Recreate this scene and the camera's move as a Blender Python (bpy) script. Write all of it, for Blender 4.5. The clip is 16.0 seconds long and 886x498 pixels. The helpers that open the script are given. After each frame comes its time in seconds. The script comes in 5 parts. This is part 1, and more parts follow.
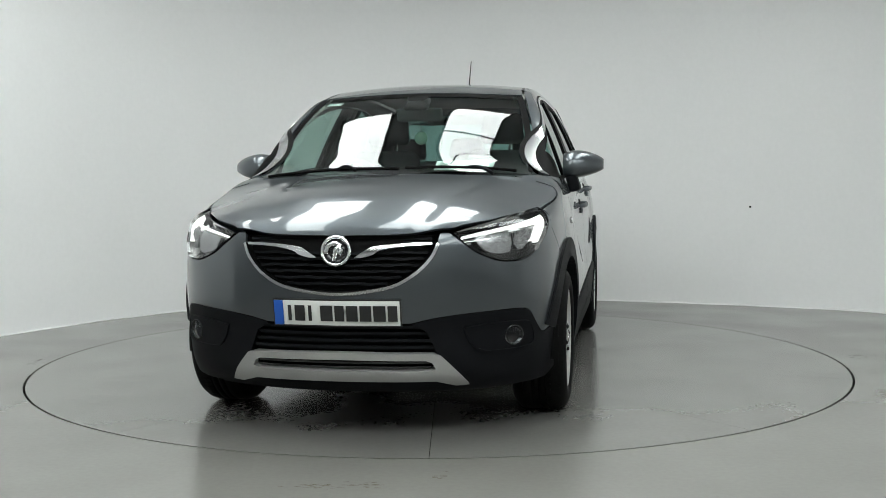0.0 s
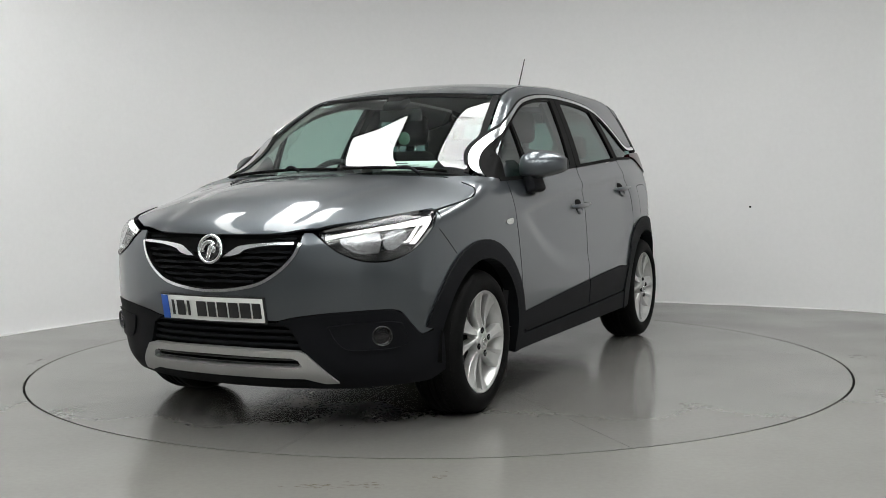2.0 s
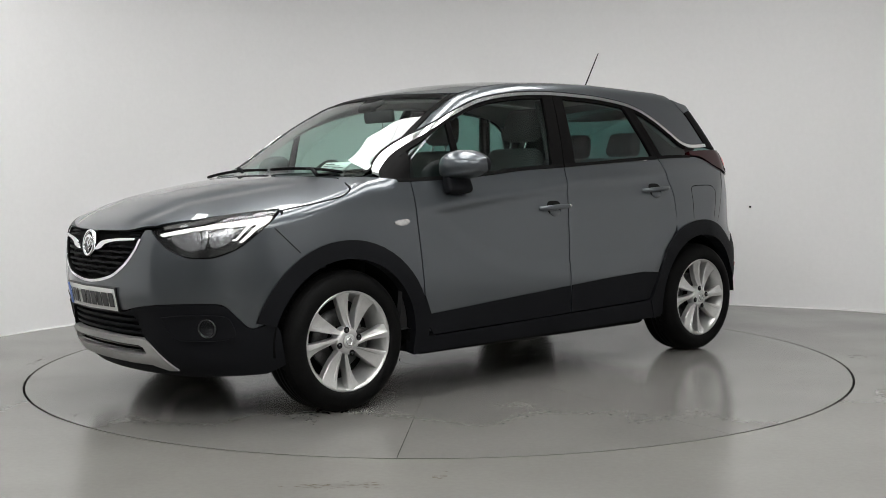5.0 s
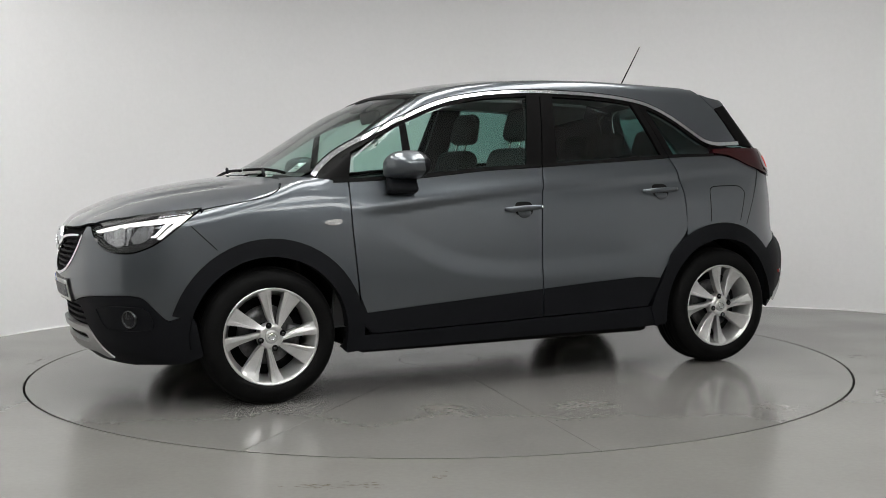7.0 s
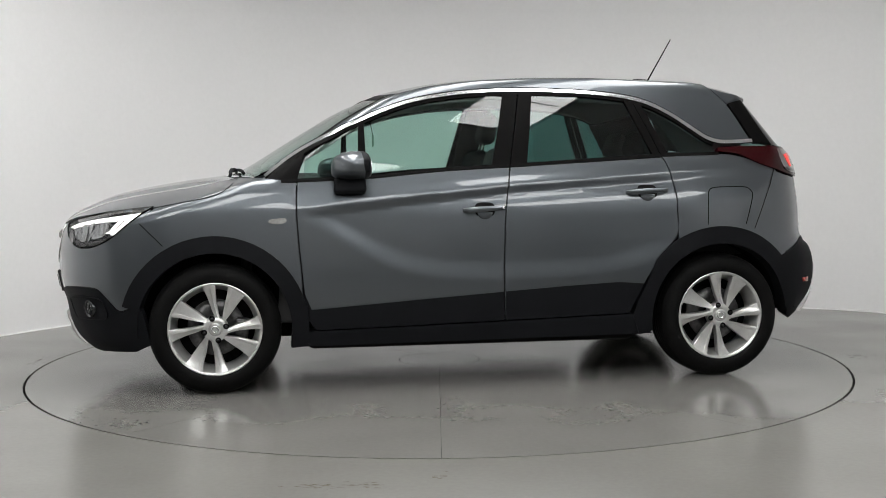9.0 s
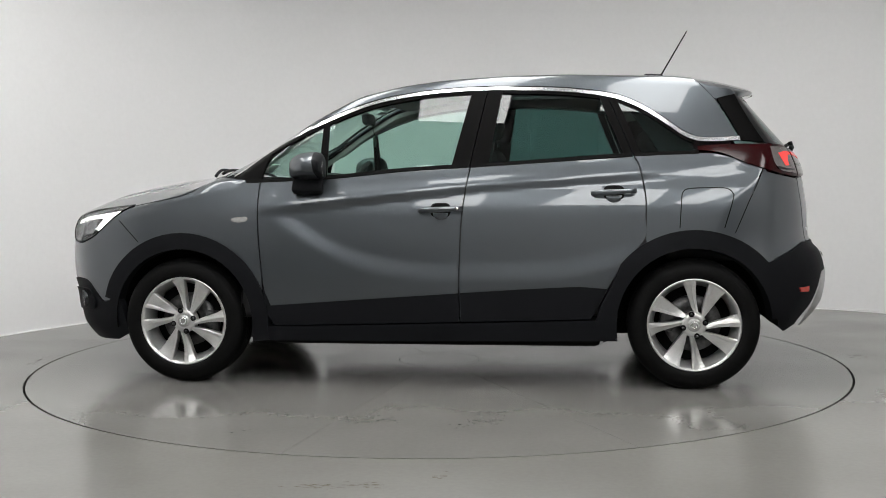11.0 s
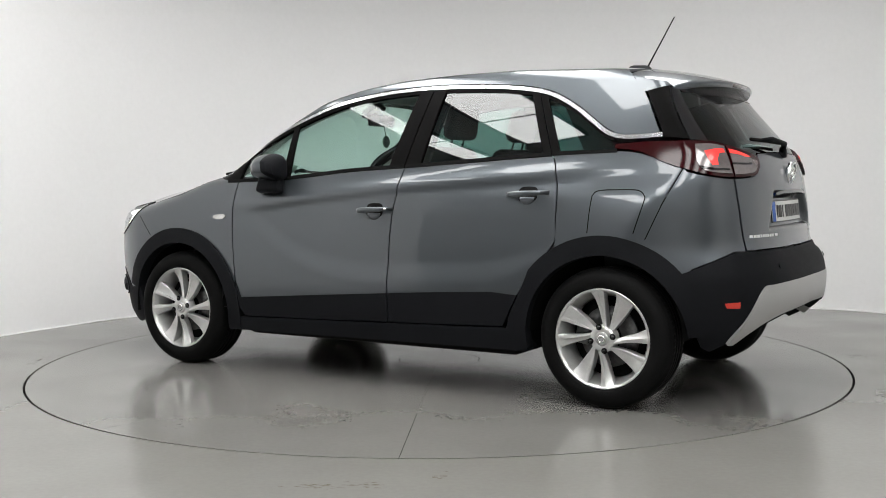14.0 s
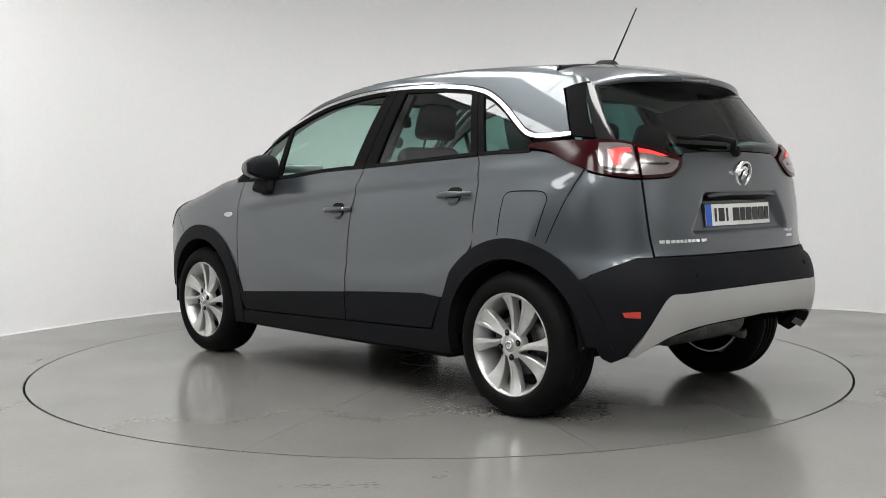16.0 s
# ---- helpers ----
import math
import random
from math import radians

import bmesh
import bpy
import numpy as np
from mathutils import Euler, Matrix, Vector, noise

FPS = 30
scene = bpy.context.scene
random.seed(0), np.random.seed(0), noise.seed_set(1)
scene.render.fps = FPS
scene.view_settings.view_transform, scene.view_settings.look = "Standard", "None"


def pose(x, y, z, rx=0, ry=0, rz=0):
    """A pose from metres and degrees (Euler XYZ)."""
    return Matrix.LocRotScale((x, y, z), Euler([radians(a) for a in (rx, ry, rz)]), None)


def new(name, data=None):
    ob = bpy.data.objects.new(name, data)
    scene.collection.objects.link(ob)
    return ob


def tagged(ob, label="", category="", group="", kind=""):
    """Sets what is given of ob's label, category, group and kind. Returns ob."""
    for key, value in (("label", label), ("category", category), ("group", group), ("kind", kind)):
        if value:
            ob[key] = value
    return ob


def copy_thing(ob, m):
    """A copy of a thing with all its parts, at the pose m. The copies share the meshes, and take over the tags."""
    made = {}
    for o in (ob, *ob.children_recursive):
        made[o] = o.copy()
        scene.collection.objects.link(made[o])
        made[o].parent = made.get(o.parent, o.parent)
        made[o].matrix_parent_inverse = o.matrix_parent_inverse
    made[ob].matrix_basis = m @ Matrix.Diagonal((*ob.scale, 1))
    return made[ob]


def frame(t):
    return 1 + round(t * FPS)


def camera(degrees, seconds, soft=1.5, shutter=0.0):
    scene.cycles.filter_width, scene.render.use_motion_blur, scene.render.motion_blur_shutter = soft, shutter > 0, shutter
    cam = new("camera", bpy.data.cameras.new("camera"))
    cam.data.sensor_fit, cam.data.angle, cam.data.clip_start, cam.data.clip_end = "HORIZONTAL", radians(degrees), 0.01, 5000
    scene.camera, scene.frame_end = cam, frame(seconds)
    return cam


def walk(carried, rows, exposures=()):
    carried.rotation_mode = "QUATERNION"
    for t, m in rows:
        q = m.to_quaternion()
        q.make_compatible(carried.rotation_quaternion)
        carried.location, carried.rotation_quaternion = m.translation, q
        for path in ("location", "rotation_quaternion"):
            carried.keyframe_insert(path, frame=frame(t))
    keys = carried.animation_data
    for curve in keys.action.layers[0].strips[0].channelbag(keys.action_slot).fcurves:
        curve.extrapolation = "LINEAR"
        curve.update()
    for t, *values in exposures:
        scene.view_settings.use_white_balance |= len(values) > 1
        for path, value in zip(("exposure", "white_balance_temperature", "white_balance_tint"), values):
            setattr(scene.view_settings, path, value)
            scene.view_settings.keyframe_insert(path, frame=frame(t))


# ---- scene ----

cam = camera(43.965, 16.0, soft=0.7)
EYE = Matrix(((0.999919, 0.008459, -0.004217, 0.0), (-0.004765, 0.065795, -0.997822, -6.3428), (-0.008163, 0.997797, 0.065832, 1.0613), (0, 0, 0, 1)))
walk(cam, [(0, EYE), (16, EYE)], [(0, 0.33, 6280, 2.5), (1, 0.33, 6340, 4.5), (2, 0.35, 6440, 8), (3.5, 0.36, 6500, 10), (9, 0.37, 6500, 10), (11.5, 0.37, 6500, 10), (12, 0.58, 6500, 10), (16, 0.58, 6500, 10)])

# ---- light ----
world = bpy.data.worlds.new("studio_surround")
scene.world = world
world.use_nodes = True
world.node_tree.nodes["Background"].inputs[0].default_value = (0.5, 0.5, 0.5, 1)
world.node_tree.nodes["Background"].inputs[1].default_value = 0.05


# ---- materials ----
def material(name, color, rough=0.5, metal=0.0, coat=0.0, grain=0.0, grain_scale=200.0, bump=0.0, stain=0.0, stain_scale=3.0, emit=None, power=0.0, spec=0.5, coat_rough=0.03):
    m = bpy.data.materials.new(name)
    m.use_nodes = True
    t = m.node_tree
    b = t.nodes["Principled BSDF"]
    b.inputs["Base Color"].default_value = (*color, 1)
    b.inputs["Roughness"].default_value = rough
    b.inputs["Metallic"].default_value = metal
    b.inputs["Coat Weight"].default_value = coat
    b.inputs["Coat Roughness"].default_value = coat_rough
    b.inputs["Coat IOR"].default_value = 1.45
    b.inputs["Specular IOR Level"].default_value = spec
    if emit:
        b.inputs["Emission Color"].default_value = (*emit, 1)
        b.inputs["Emission Strength"].default_value = power
    if grain or bump or stain:
        co = t.nodes.new("ShaderNodeTexCoord")
        fine = t.nodes.new("ShaderNodeTexNoise")
        fine.inputs["Scale"].default_value = grain_scale
        fine.inputs["Detail"].default_value = 4
        t.links.new(co.outputs["Object"], fine.inputs["Vector"])
        broad = t.nodes.new("ShaderNodeTexNoise")
        broad.inputs["Scale"].default_value = stain_scale
        broad.inputs["Detail"].default_value = 6
        t.links.new(co.outputs["Object"], broad.inputs["Vector"])
        last = None
        for node, amount in ((fine, grain), (broad, stain)):
            if not amount:
                continue
            ramp = t.nodes.new("ShaderNodeMapRange")
            ramp.inputs["From Min"].default_value, ramp.inputs["From Max"].default_value = 0.3, 0.7
            ramp.inputs["To Min"].default_value, ramp.inputs["To Max"].default_value = 1 - amount, 1 + amount
            t.links.new(node.outputs["Fac"], ramp.inputs["Value"])
            mix = t.nodes.new("ShaderNodeMix")
            mix.data_type, mix.blend_type = "RGBA", "MULTIPLY"
            mix.inputs["Factor"].default_value = 1
            if last:
                t.links.new(last, mix.inputs["A"])
            else:
                mix.inputs["A"].default_value = (*color, 1)
            t.links.new(ramp.outputs["Result"], mix.inputs["B"])
            last = mix.outputs["Result"]
        if last:
            t.links.new(last, b.inputs["Base Color"])
        if bump:
            bn = t.nodes.new("ShaderNodeBump")
            bn.inputs["Strength"].default_value = bump
            bn.inputs["Distance"].default_value = 0.002
            t.links.new(fine.outputs["Fac"], bn.inputs["Height"])
            t.links.new(bn.outputs["Normal"], b.inputs["Normal"])
    return m


def glass(name, tint, gloss=1.0, peak=1.0):
    """Thin tinted sheet: see-through, with a mirror sheen that grows at a slant."""
    m = bpy.data.materials.new(name)
    m.use_nodes = True
    t = m.node_tree
    t.nodes.clear()
    out = t.nodes.new("ShaderNodeOutputMaterial")
    clear = t.nodes.new("ShaderNodeBsdfTransparent")
    clear.inputs["Color"].default_value = (*tint, 1)
    shine = t.nodes.new("ShaderNodeBsdfGlossy")
    shine.inputs["Roughness"].default_value = 0.01
    lay = t.nodes.new("ShaderNodeLayerWeight")
    lay.inputs["Blend"].default_value = 0.5
    rise = t.nodes.new("ShaderNodeMath")
    rise.operation = "POWER"
    rise.inputs[1].default_value = 4.0
    t.links.new(lay.outputs["Facing"], rise.inputs[0])
    gain = t.nodes.new("ShaderNodeMapRange")
    gain.inputs["To Min"].default_value, gain.inputs["To Max"].default_value = 0.055 * gloss, peak
    t.links.new(rise.outputs[0], gain.inputs["Value"])
    mix = t.nodes.new("ShaderNodeMixShader")
    t.links.new(gain.outputs[0], mix.inputs[0])
    t.links.new(clear.outputs[0], mix.inputs[1])
    t.links.new(shine.outputs[0], mix.inputs[2])
    t.links.new(mix.outputs[0], out.inputs[0])
    return m


PAINT = material("grey_metallic_paint", (0.078, 0.088, 0.098), 0.33, 0.75, 1.0, grain=0.16, grain_scale=900, spec=0.5)
PLASTIC = material("black_grained_plastic", (0.006, 0.0064, 0.0078), 0.58, grain=0.2, grain_scale=300, bump=0.25, stain=0.15, spec=0.10)
GLOSS = material("gloss_black", (0.008, 0.008, 0.009), 0.12, coat=0.5, grain=0.1, stain=0.1)
PILLAR = material("black_pillar_film", (0.005, 0.0048, 0.0048), 0.42, grain=0.15, grain_scale=500, spec=0.02)
SEAL = material("black_rubber_seal", (0.005, 0.005, 0.005), 0.6, grain=0.2, spec=0.05)
VOID = material("dark_underbody", (0.004, 0.004, 0.004), 0.8, spec=0.1, grain=0.3, grain_scale=40)
CHROME = material("bright_chrome", (0.82, 0.83, 0.84), 0.18, 1.0, grain=0.03)
SATIN = material("satin_silver_plastic", (0.42, 0.42, 0.41), 0.38, 0.55, grain=0.06, grain_scale=400, stain=0.05)
ALLOY = material("silver_alloy", (0.56, 0.56, 0.55), 0.34, 0.72, coat=0.3, grain=0.05, grain_scale=300, stain=0.08, stain_scale=20)
RUBBER = material("tyre_rubber", (0.004, 0.004, 0.004), 0.65, spec=0.08, grain=0.25, grain_scale=120, bump=0.3, stain=0.2, stain_scale=12)
STEEL = material("brake_steel", (0.11, 0.11, 0.11), 0.45, 0.8, grain=0.2, grain_scale=60, stain=0.3, stain_scale=15)
CLEAR = glass("lamp_cover", (0.95, 0.96, 0.96), 0.7, 0.45)
SCREEN = glass("windscreen_glass", (0.72, 0.86, 0.81), 1.1)
PANE = glass("green_tinted_glass", (0.62, 0.80, 0.74), 1.1)
PRIVACY = glass("dark_privacy_glass", (0.20, 0.34, 0.32), 1.2)
DRL = material("daytime_light", (0.9, 0.9, 0.9), 0.3, emit=(1, 0.98, 0.94), power=0.95)
LAMPWHITE = material("lamp_chrome", (0.34, 0.34, 0.35), 0.22, 0.85, grain=0.35, grain_scale=70, bump=0.9)
REPEATER = material("clear_indicator", (0.5, 0.5, 0.49), 0.12, 0.7, coat=1.0, grain=0.1, grain_scale=120)
FOGGLASS = material("fog_lamp_bowl", (0.05, 0.052, 0.055), 0.2, 0.8, grain=0.3, grain_scale=150)
RED = material("red_lens", (0.022, 0.001, 0.002), 0.10, coat=0.0, spec=0.35, grain=0.1, grain_scale=60)
GLOW = material("lit_red_lamp", (0.5, 0.02, 0.02), 0.25, coat=0.5, emit=(1.0, 0.085, 0.07), power=0.42)
SMOKE = material("clear_grey_lens", (0.20, 0.18, 0.18), 0.16, 0.5, coat=0.6, grain=0.1, grain_scale=80)
REFLECT = material("red_reflector", (0.42, 0.03, 0.02), 0.2, coat=1.0, grain=0.15, grain_scale=250)
PLATE = material("reflective_plate", (0.74, 0.75, 0.72), 0.35, grain=0.03, grain_scale=400)
INK = material("plate_black", (0.015, 0.015, 0.015), 0.4)
BLUE = material("plate_blue", (0.015, 0.09, 0.42), 0.4)
FABRIC = material("dark_seat_fabric", (0.03, 0.03, 0.032), 0.85, grain=0.3, grain_scale=250, bump=0.3)
TRIM = material("dark_interior_trim", (0.02, 0.02, 0.021), 0.7, grain=0.2, grain_scale=250)
LINING = material("light_headlining", (0.42, 0.42, 0.40), 0.9, grain=0.08, grain_scale=200)
PAPER = material("white_paper", (0.8, 0.82, 0.8), 0.6, grain=0.04, grain_scale=60)
FOB = material("green_air_freshener", (0.16, 0.26, 0.2), 0.6, grain=0.1)
MIRROR = material("mirror_glass", (0.9, 0.9, 0.9), 0.01, 1.0)


# ---- mesh helpers ----
def part(name, data, mat, parent=None, label=""):
    """data: a bmesh, or (verts, faces), or (verts, faces, corner normals)."""
    me = bpy.data.meshes.new(name)
    if isinstance(data, bmesh.types.BMesh):
        data.to_mesh(me)
        data.free()
    else:
        me.from_pydata([tuple(map(float, v)) for v in data[0]], [], [tuple(map(int, f)) for f in data[1]])
        me.update()
    me.polygons.foreach_set("use_smooth", [True] * len(me.polygons))
    if not isinstance(data, bmesh.types.BMesh) and len(data) > 2:
        me.normals_split_custom_set([tuple(map(float, n)) for n in data[2]])
    me.materials.append(mat)
    ob = new(name, me)
    if parent:
        ob.parent = parent
    if label:
        ob["label"] = label
    return ob


def join(*datas):
    """One (verts, faces, normals) out of several."""
    v, f, n = [], [], []
    for d in datas:
        k = len(v)
        v += list(d[0])
        f += [tuple(i + k for i in q) for q in d[1]]
        n += list(d[2])
    return v, f, n


def spl(points, n=8):
    """A smooth run through points."""
    p = [np.array(q, float) for q in points]
    p = [2 * p[0] - p[1]] + p + [2 * p[-1] - p[-2]]
    out = []
    for i in range(1, len(p) - 2):
        for k in range(n):
            t = k / n
            out.append(tuple(0.5 * (2 * p[i] + (p[i + 1] - p[i - 1]) * t + (2 * p[i - 1] - 5 * p[i] + 4 * p[i + 1] - p[i + 2]) * t * t + (3 * p[i] - p[i - 1] - 3 * p[i + 1] + p[i + 2]) * t ** 3)))
    return out + [tuple(points[-1])]


def offset_run(points, d):
    """The run shifted to its left by d."""
    p = np.array(points, float)
    t = np.gradient(p, axis=0)
    t /= np.maximum(np.linalg.norm(t, axis=1), 1e-9)[:, None]
    return [tuple(q) for q in p + d * np.stack([-t[:, 1], t[:, 0]], 1)]


def band(points, w):
    """The outline of a strip along a run, w wide (one width, or one for each end)."""
    a, b = (w, w) if np.isscalar(w) else w
    p = np.array(points, float)
    t = np.gradient(p, axis=0)
    t /= np.maximum(np.linalg.norm(t, axis=1), 1e-9)[:, None]
    n = np.stack([-t[:, 1], t[:, 0]], 1) * (np.linspace(a, b, len(p)) / 2)[:, None]
    return [tuple(q) for q in p + n] + [tuple(q) for q in (p - n)[::-1]]


def area(p):
    p = np.array(p)
    return 0.5 * np.sum(p[:, 0] * np.roll(p[:, 1], -1) - np.roll(p[:, 0], -1) * p[:, 1])


def inset(poly, d):
    p = [poly[0]]
    for q in poly[1:]:
        if math.dist(p[-1], q) > 1e-5:
            p.append(q)
    if math.dist(p[0], p[-1]) < 1e-5:
        p.pop()
    p = np.array(p, float)
    if area(p) < 0:
        p = p[::-1]
    a, b = p - np.roll(p, 1, 0), np.roll(p, -1, 0) - p
    na = np.stack([-a[:, 1], a[:, 0]], 1) / np.linalg.norm(a, axis=1)[:, None]
    nb = np.stack([-b[:, 1], b[:, 0]], 1) / np.linalg.norm(b, axis=1)[:, None]
    m = na + nb
    m = m / np.maximum(np.sum(m * m, 1), 0.35)[:, None] * 2
    return [tuple(q) for q in p + m * d]


def cut_up(poly, cell):
    """The outline as small faces along a grid."""
    bm = bmesh.new()
    bm.faces.new([bm.verts.new((u, v, 0)) for u, v in poly])
    lo, hi = np.min(poly, 0), np.max(poly, 0)
    for k in (0, 1):
        n = max(1, math.ceil((hi[k] - lo[k]) / cell))
        for g in np.linspace(lo[k], hi[k], n + 1)[1:-1]:
            at, way = [0, 0, 0], [0, 0, 0]
            at[k], way[k] = g, 1
            bmesh.ops.bisect_plane(bm, geom=bm.verts[:] + bm.edges[:] + bm.faces[:], plane_co=at, plane_no=way, dist=1e-6)
    bm.verts.index_update()
    uv = [(v.co.x, v.co.y) for v in bm.verts]
    faces = [[v.index for v in f.verts] for f in bm.faces]
    bm.free()
    return uv, faces


def ribbon(points, w):
    """A strip along a run as quads, w wide (one width, or one for each end)."""
    o = band(points, w)
    n = len(points)
    return o, [[i, i + 1, 2 * n - 2 - i, 2 * n - 1 - i] for i in range(n - 1)]


def patch(kind, poly, off=0.0, depth=0.012, cell=0.03, gap=0.0, side=1, lift=None):
    """A sheet of bodywork over an outline in the plan, off metres proud of the skin, its edge turned in by depth."""
    deg = kind in "FB"
    if isinstance(poly, tuple):
        uv, faces = np.array(poly[0]), [list(f) for f in poly[1]]
    else:
        poly = [(u / 60.0, v) for u, v in poly] if deg else [tuple(q) for q in poly]
        uv, faces = cut_up(inset(poly, gap), cell)
        uv = np.array(uv)
        if deg:
            uv = uv * np.array([60.0, 1.0])
    pos, nor = surf(kind, uv)
    pos = pos + nor * (off if lift is None else lift(uv)[:, None])
    # which way round the outlines run in space
    f = faces[len(faces) // 2]
    q = pos[f]
    fn = sum(np.cross(q[k] - q[0], q[k + 1] - q[0]) for k in range(1, len(f) - 1))
    if np.dot(fn, nor[f[0]]) < 0:
        faces = [g[::-1] for g in faces]
    corner = [nor[i] for g in faces for i in g]
    if depth:
        count = {}
        for g in faces:
            for a, b in zip(g, g[1:] + g[:1]):
                count[(a, b)] = count.get((a, b), 0) + 1
        low, extra = {}, []
        pos, nor = list(pos), list(nor)
        for g in list(faces):
            for a, b in zip(g, g[1:] + g[:1]):
                if (b, a) in count:
                    continue
                for k in (a, b):
                    if k not in low:
                        low[k] = len(pos)
                        pos.append(pos[k] - nor[k] * depth)
                w = np.cross(pos[b] - pos[a], nor[a])
                w = w / max(np.linalg.norm(w), 1e-9)
                extra.append((b, a, low[a], low[b]))
                corner += [w if depth > 0 else -w] * 4
        faces = faces + extra
    pos = np.array(pos)
    corner = np.array(corner)
    if side < 0:
        pos = pos * np.array([1, -1, 1])
        corner = corner * np.array([1, -1, 1])
        out, k, nc = [], 0, []
        for g in faces:
            out.append(tuple(g)[::-1])
            nc += list(corner[k:k + len(g)][::-1])
            k += len(g)
        faces, corner = out, np.array(nc)
    return list(pos), [tuple(g) for g in faces], list(corner)


def sym(half):
    """A closed outline over both sides of the middle from the run of one half, middle to middle."""
    return list(half) + [(-u, v) for u, v in reversed(half)]


def sym_top(half):
    """The same for a plan seen from above."""
    return list(half) + [(u, -v) for u, v in reversed(half)]


def block(x, y, z, bevel=0.02, segs=3, taper=1.0, m=None):
    """A rounded block of that size on its base's middle."""
    bm = bmesh.new()
    bmesh.ops.create_cube(bm, size=1)
    for v in bm.verts:
        k = taper if v.co.z > 0 else 1
        v.co = Vector((v.co.x * x * k, v.co.y * y * k, (v.co.z + 0.5) * z))
    if bevel:
        bmesh.ops.bevel(bm, geom=bm.edges[:], offset=bevel, segments=segs, affect="EDGES", profile=0.5)
    if m is not None:
        bm.transform(m)
    return bm


def merge(*bms):
    a = bmesh.new()
    for b in bms:
        me = bpy.data.meshes.new("tmp")
        b.to_mesh(me)
        b.free()
        a.from_mesh(me)
        bpy.data.meshes.remove(me)
    return a


def lathe(profile, n=64, m=None, closed=False):
    """A body turned about y: profile of (radius, y)."""
    bm = bmesh.new()
    rings = []
    for r, y in profile:
        rings.append([bm.verts.new((r * math.cos(2 * math.pi * i / n), y, r * math.sin(2 * math.pi * i / n))) for i in range(n)])
    pairs = list(zip(rings, rings[1:])) + ([(rings[-1], rings[0])] if closed else [])
    for a, b in pairs:
        for i in range(n):
            bm.faces.new((a[i], a[(i + 1) % n], b[(i + 1) % n], b[i]))
    bmesh.ops.recalc_face_normals(bm, faces=bm.faces[:])
    if m is not None:
        bm.transform(m)
    return bm


def tube(path, r, n=10, r_end=None, cap=True):
    bm = bmesh.new()
    path = [Vector(q) for q in path]
    rings = []
    for i, q in enumerate(path):
        d = (path[min(i + 1, len(path) - 1)] - path[max(i - 1, 0)]).normalized()
        side = d.cross(Vector((0, 0, 1))) if abs(d.z) < 0.9 else d.cross(Vector((1, 0, 0)))
        side.normalize()
        up = side.cross(d)
        k = r if r_end is None else r + (r_end - r) * i / (len(path) - 1)
        rings.append([bm.verts.new(q + side * k * math.cos(2 * math.pi * j / n) + up * k * math.sin(2 * math.pi * j / n)) for j in range(n)])
    for a, b in zip(rings, rings[1:]):
        for j in range(n):
            bm.faces.new((a[j], a[(j + 1) % n], b[(j + 1) % n], b[j]))
    if cap:
        bm.faces.new(rings[0][::-1])
        bm.faces.new(rings[-1])
    bmesh.ops.recalc_face_normals(bm, faces=bm.faces[:])
    return bm


def sharp(ob, degrees=35):
    """Keep edges steeper than this crisp."""
    bm = bmesh.new()
    bm.from_mesh(ob.data)
    for e in bm.edges:
        if len(e.link_faces) == 2 and e.calc_face_angle(0) > radians(degrees):
            e.smooth = False
    bm.to_mesh(ob.data)
    bm.free()
    return ob


# ---- the studio ----
RIM = 2.258
CEILING = 3.35
WALL = material("white_painted_plaster", (0.79, 0.785, 0.785), 0.75, grain=0.012, grain_scale=30, bump=0.04, stain=0.02, stain_scale=0.7)
PALE_CEILING = material("pale_ceiling_paint", (0.6, 0.6, 0.6), 0.9, grain=0.03, grain_scale=20, stain=0.04, stain_scale=0.6)
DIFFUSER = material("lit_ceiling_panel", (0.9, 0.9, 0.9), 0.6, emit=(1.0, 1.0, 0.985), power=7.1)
# Grey set to dim reflections; only the unseen left wall wears it.
HALL = material("unseen_wall_grey", (0.36, 0.36, 0.365), 0.85, grain=0.03, grain_scale=20, stain=0.05, stain_scale=0.6)
FRAME = material("light_frame_metal", (0.12, 0.12, 0.12), 0.5, 0.5, grain=0.05)


def epoxy(name, color, spots, worn=0.0):
    m = material(name, color, 0.2, coat=0.0, grain=0.03, grain_scale=45, stain=0.07, stain_scale=1.3, spec=0.5)
    t = m.node_tree
    b = t.nodes["Principled BSDF"]
    co = t.nodes.new("ShaderNodeTexCoord")
    n = t.nodes.new("ShaderNodeTexNoise")
    n.inputs["Scale"].default_value, n.inputs["Detail"].default_value = spots, 0
    t.links.new(co.outputs["Object"], n.inputs["Vector"])
    r = t.nodes.new("ShaderNodeMapRange")
    r.inputs["From Min"].default_value, r.inputs["From Max"].default_value = 0.1, 0.9
    r.inputs["To Min"].default_value, r.inputs["To Max"].default_value = 0.13 + worn, 0.22 + 2 * worn
    t.links.new(n.outputs["Fac"], r.inputs["Value"])
    t.links.new(r.outputs["Result"], b.inputs["Roughness"])
    return m


EPOXY = epoxy("grey_floor_epoxy", (0.165, 0.160, 0.150), 2.2, 0.02)
EPOXY_TABLE = epoxy("grey_turntable_epoxy", (0.152, 0.148, 0.140), 2.6)
SCUFF = material("rubber_scuff", (0.075, 0.068, 0.052), 0.9, grain=0.3, grain_scale=80, spec=0.05)
PIT = material("dark_gap", (0.01, 0.01, 0.01), 0.9)


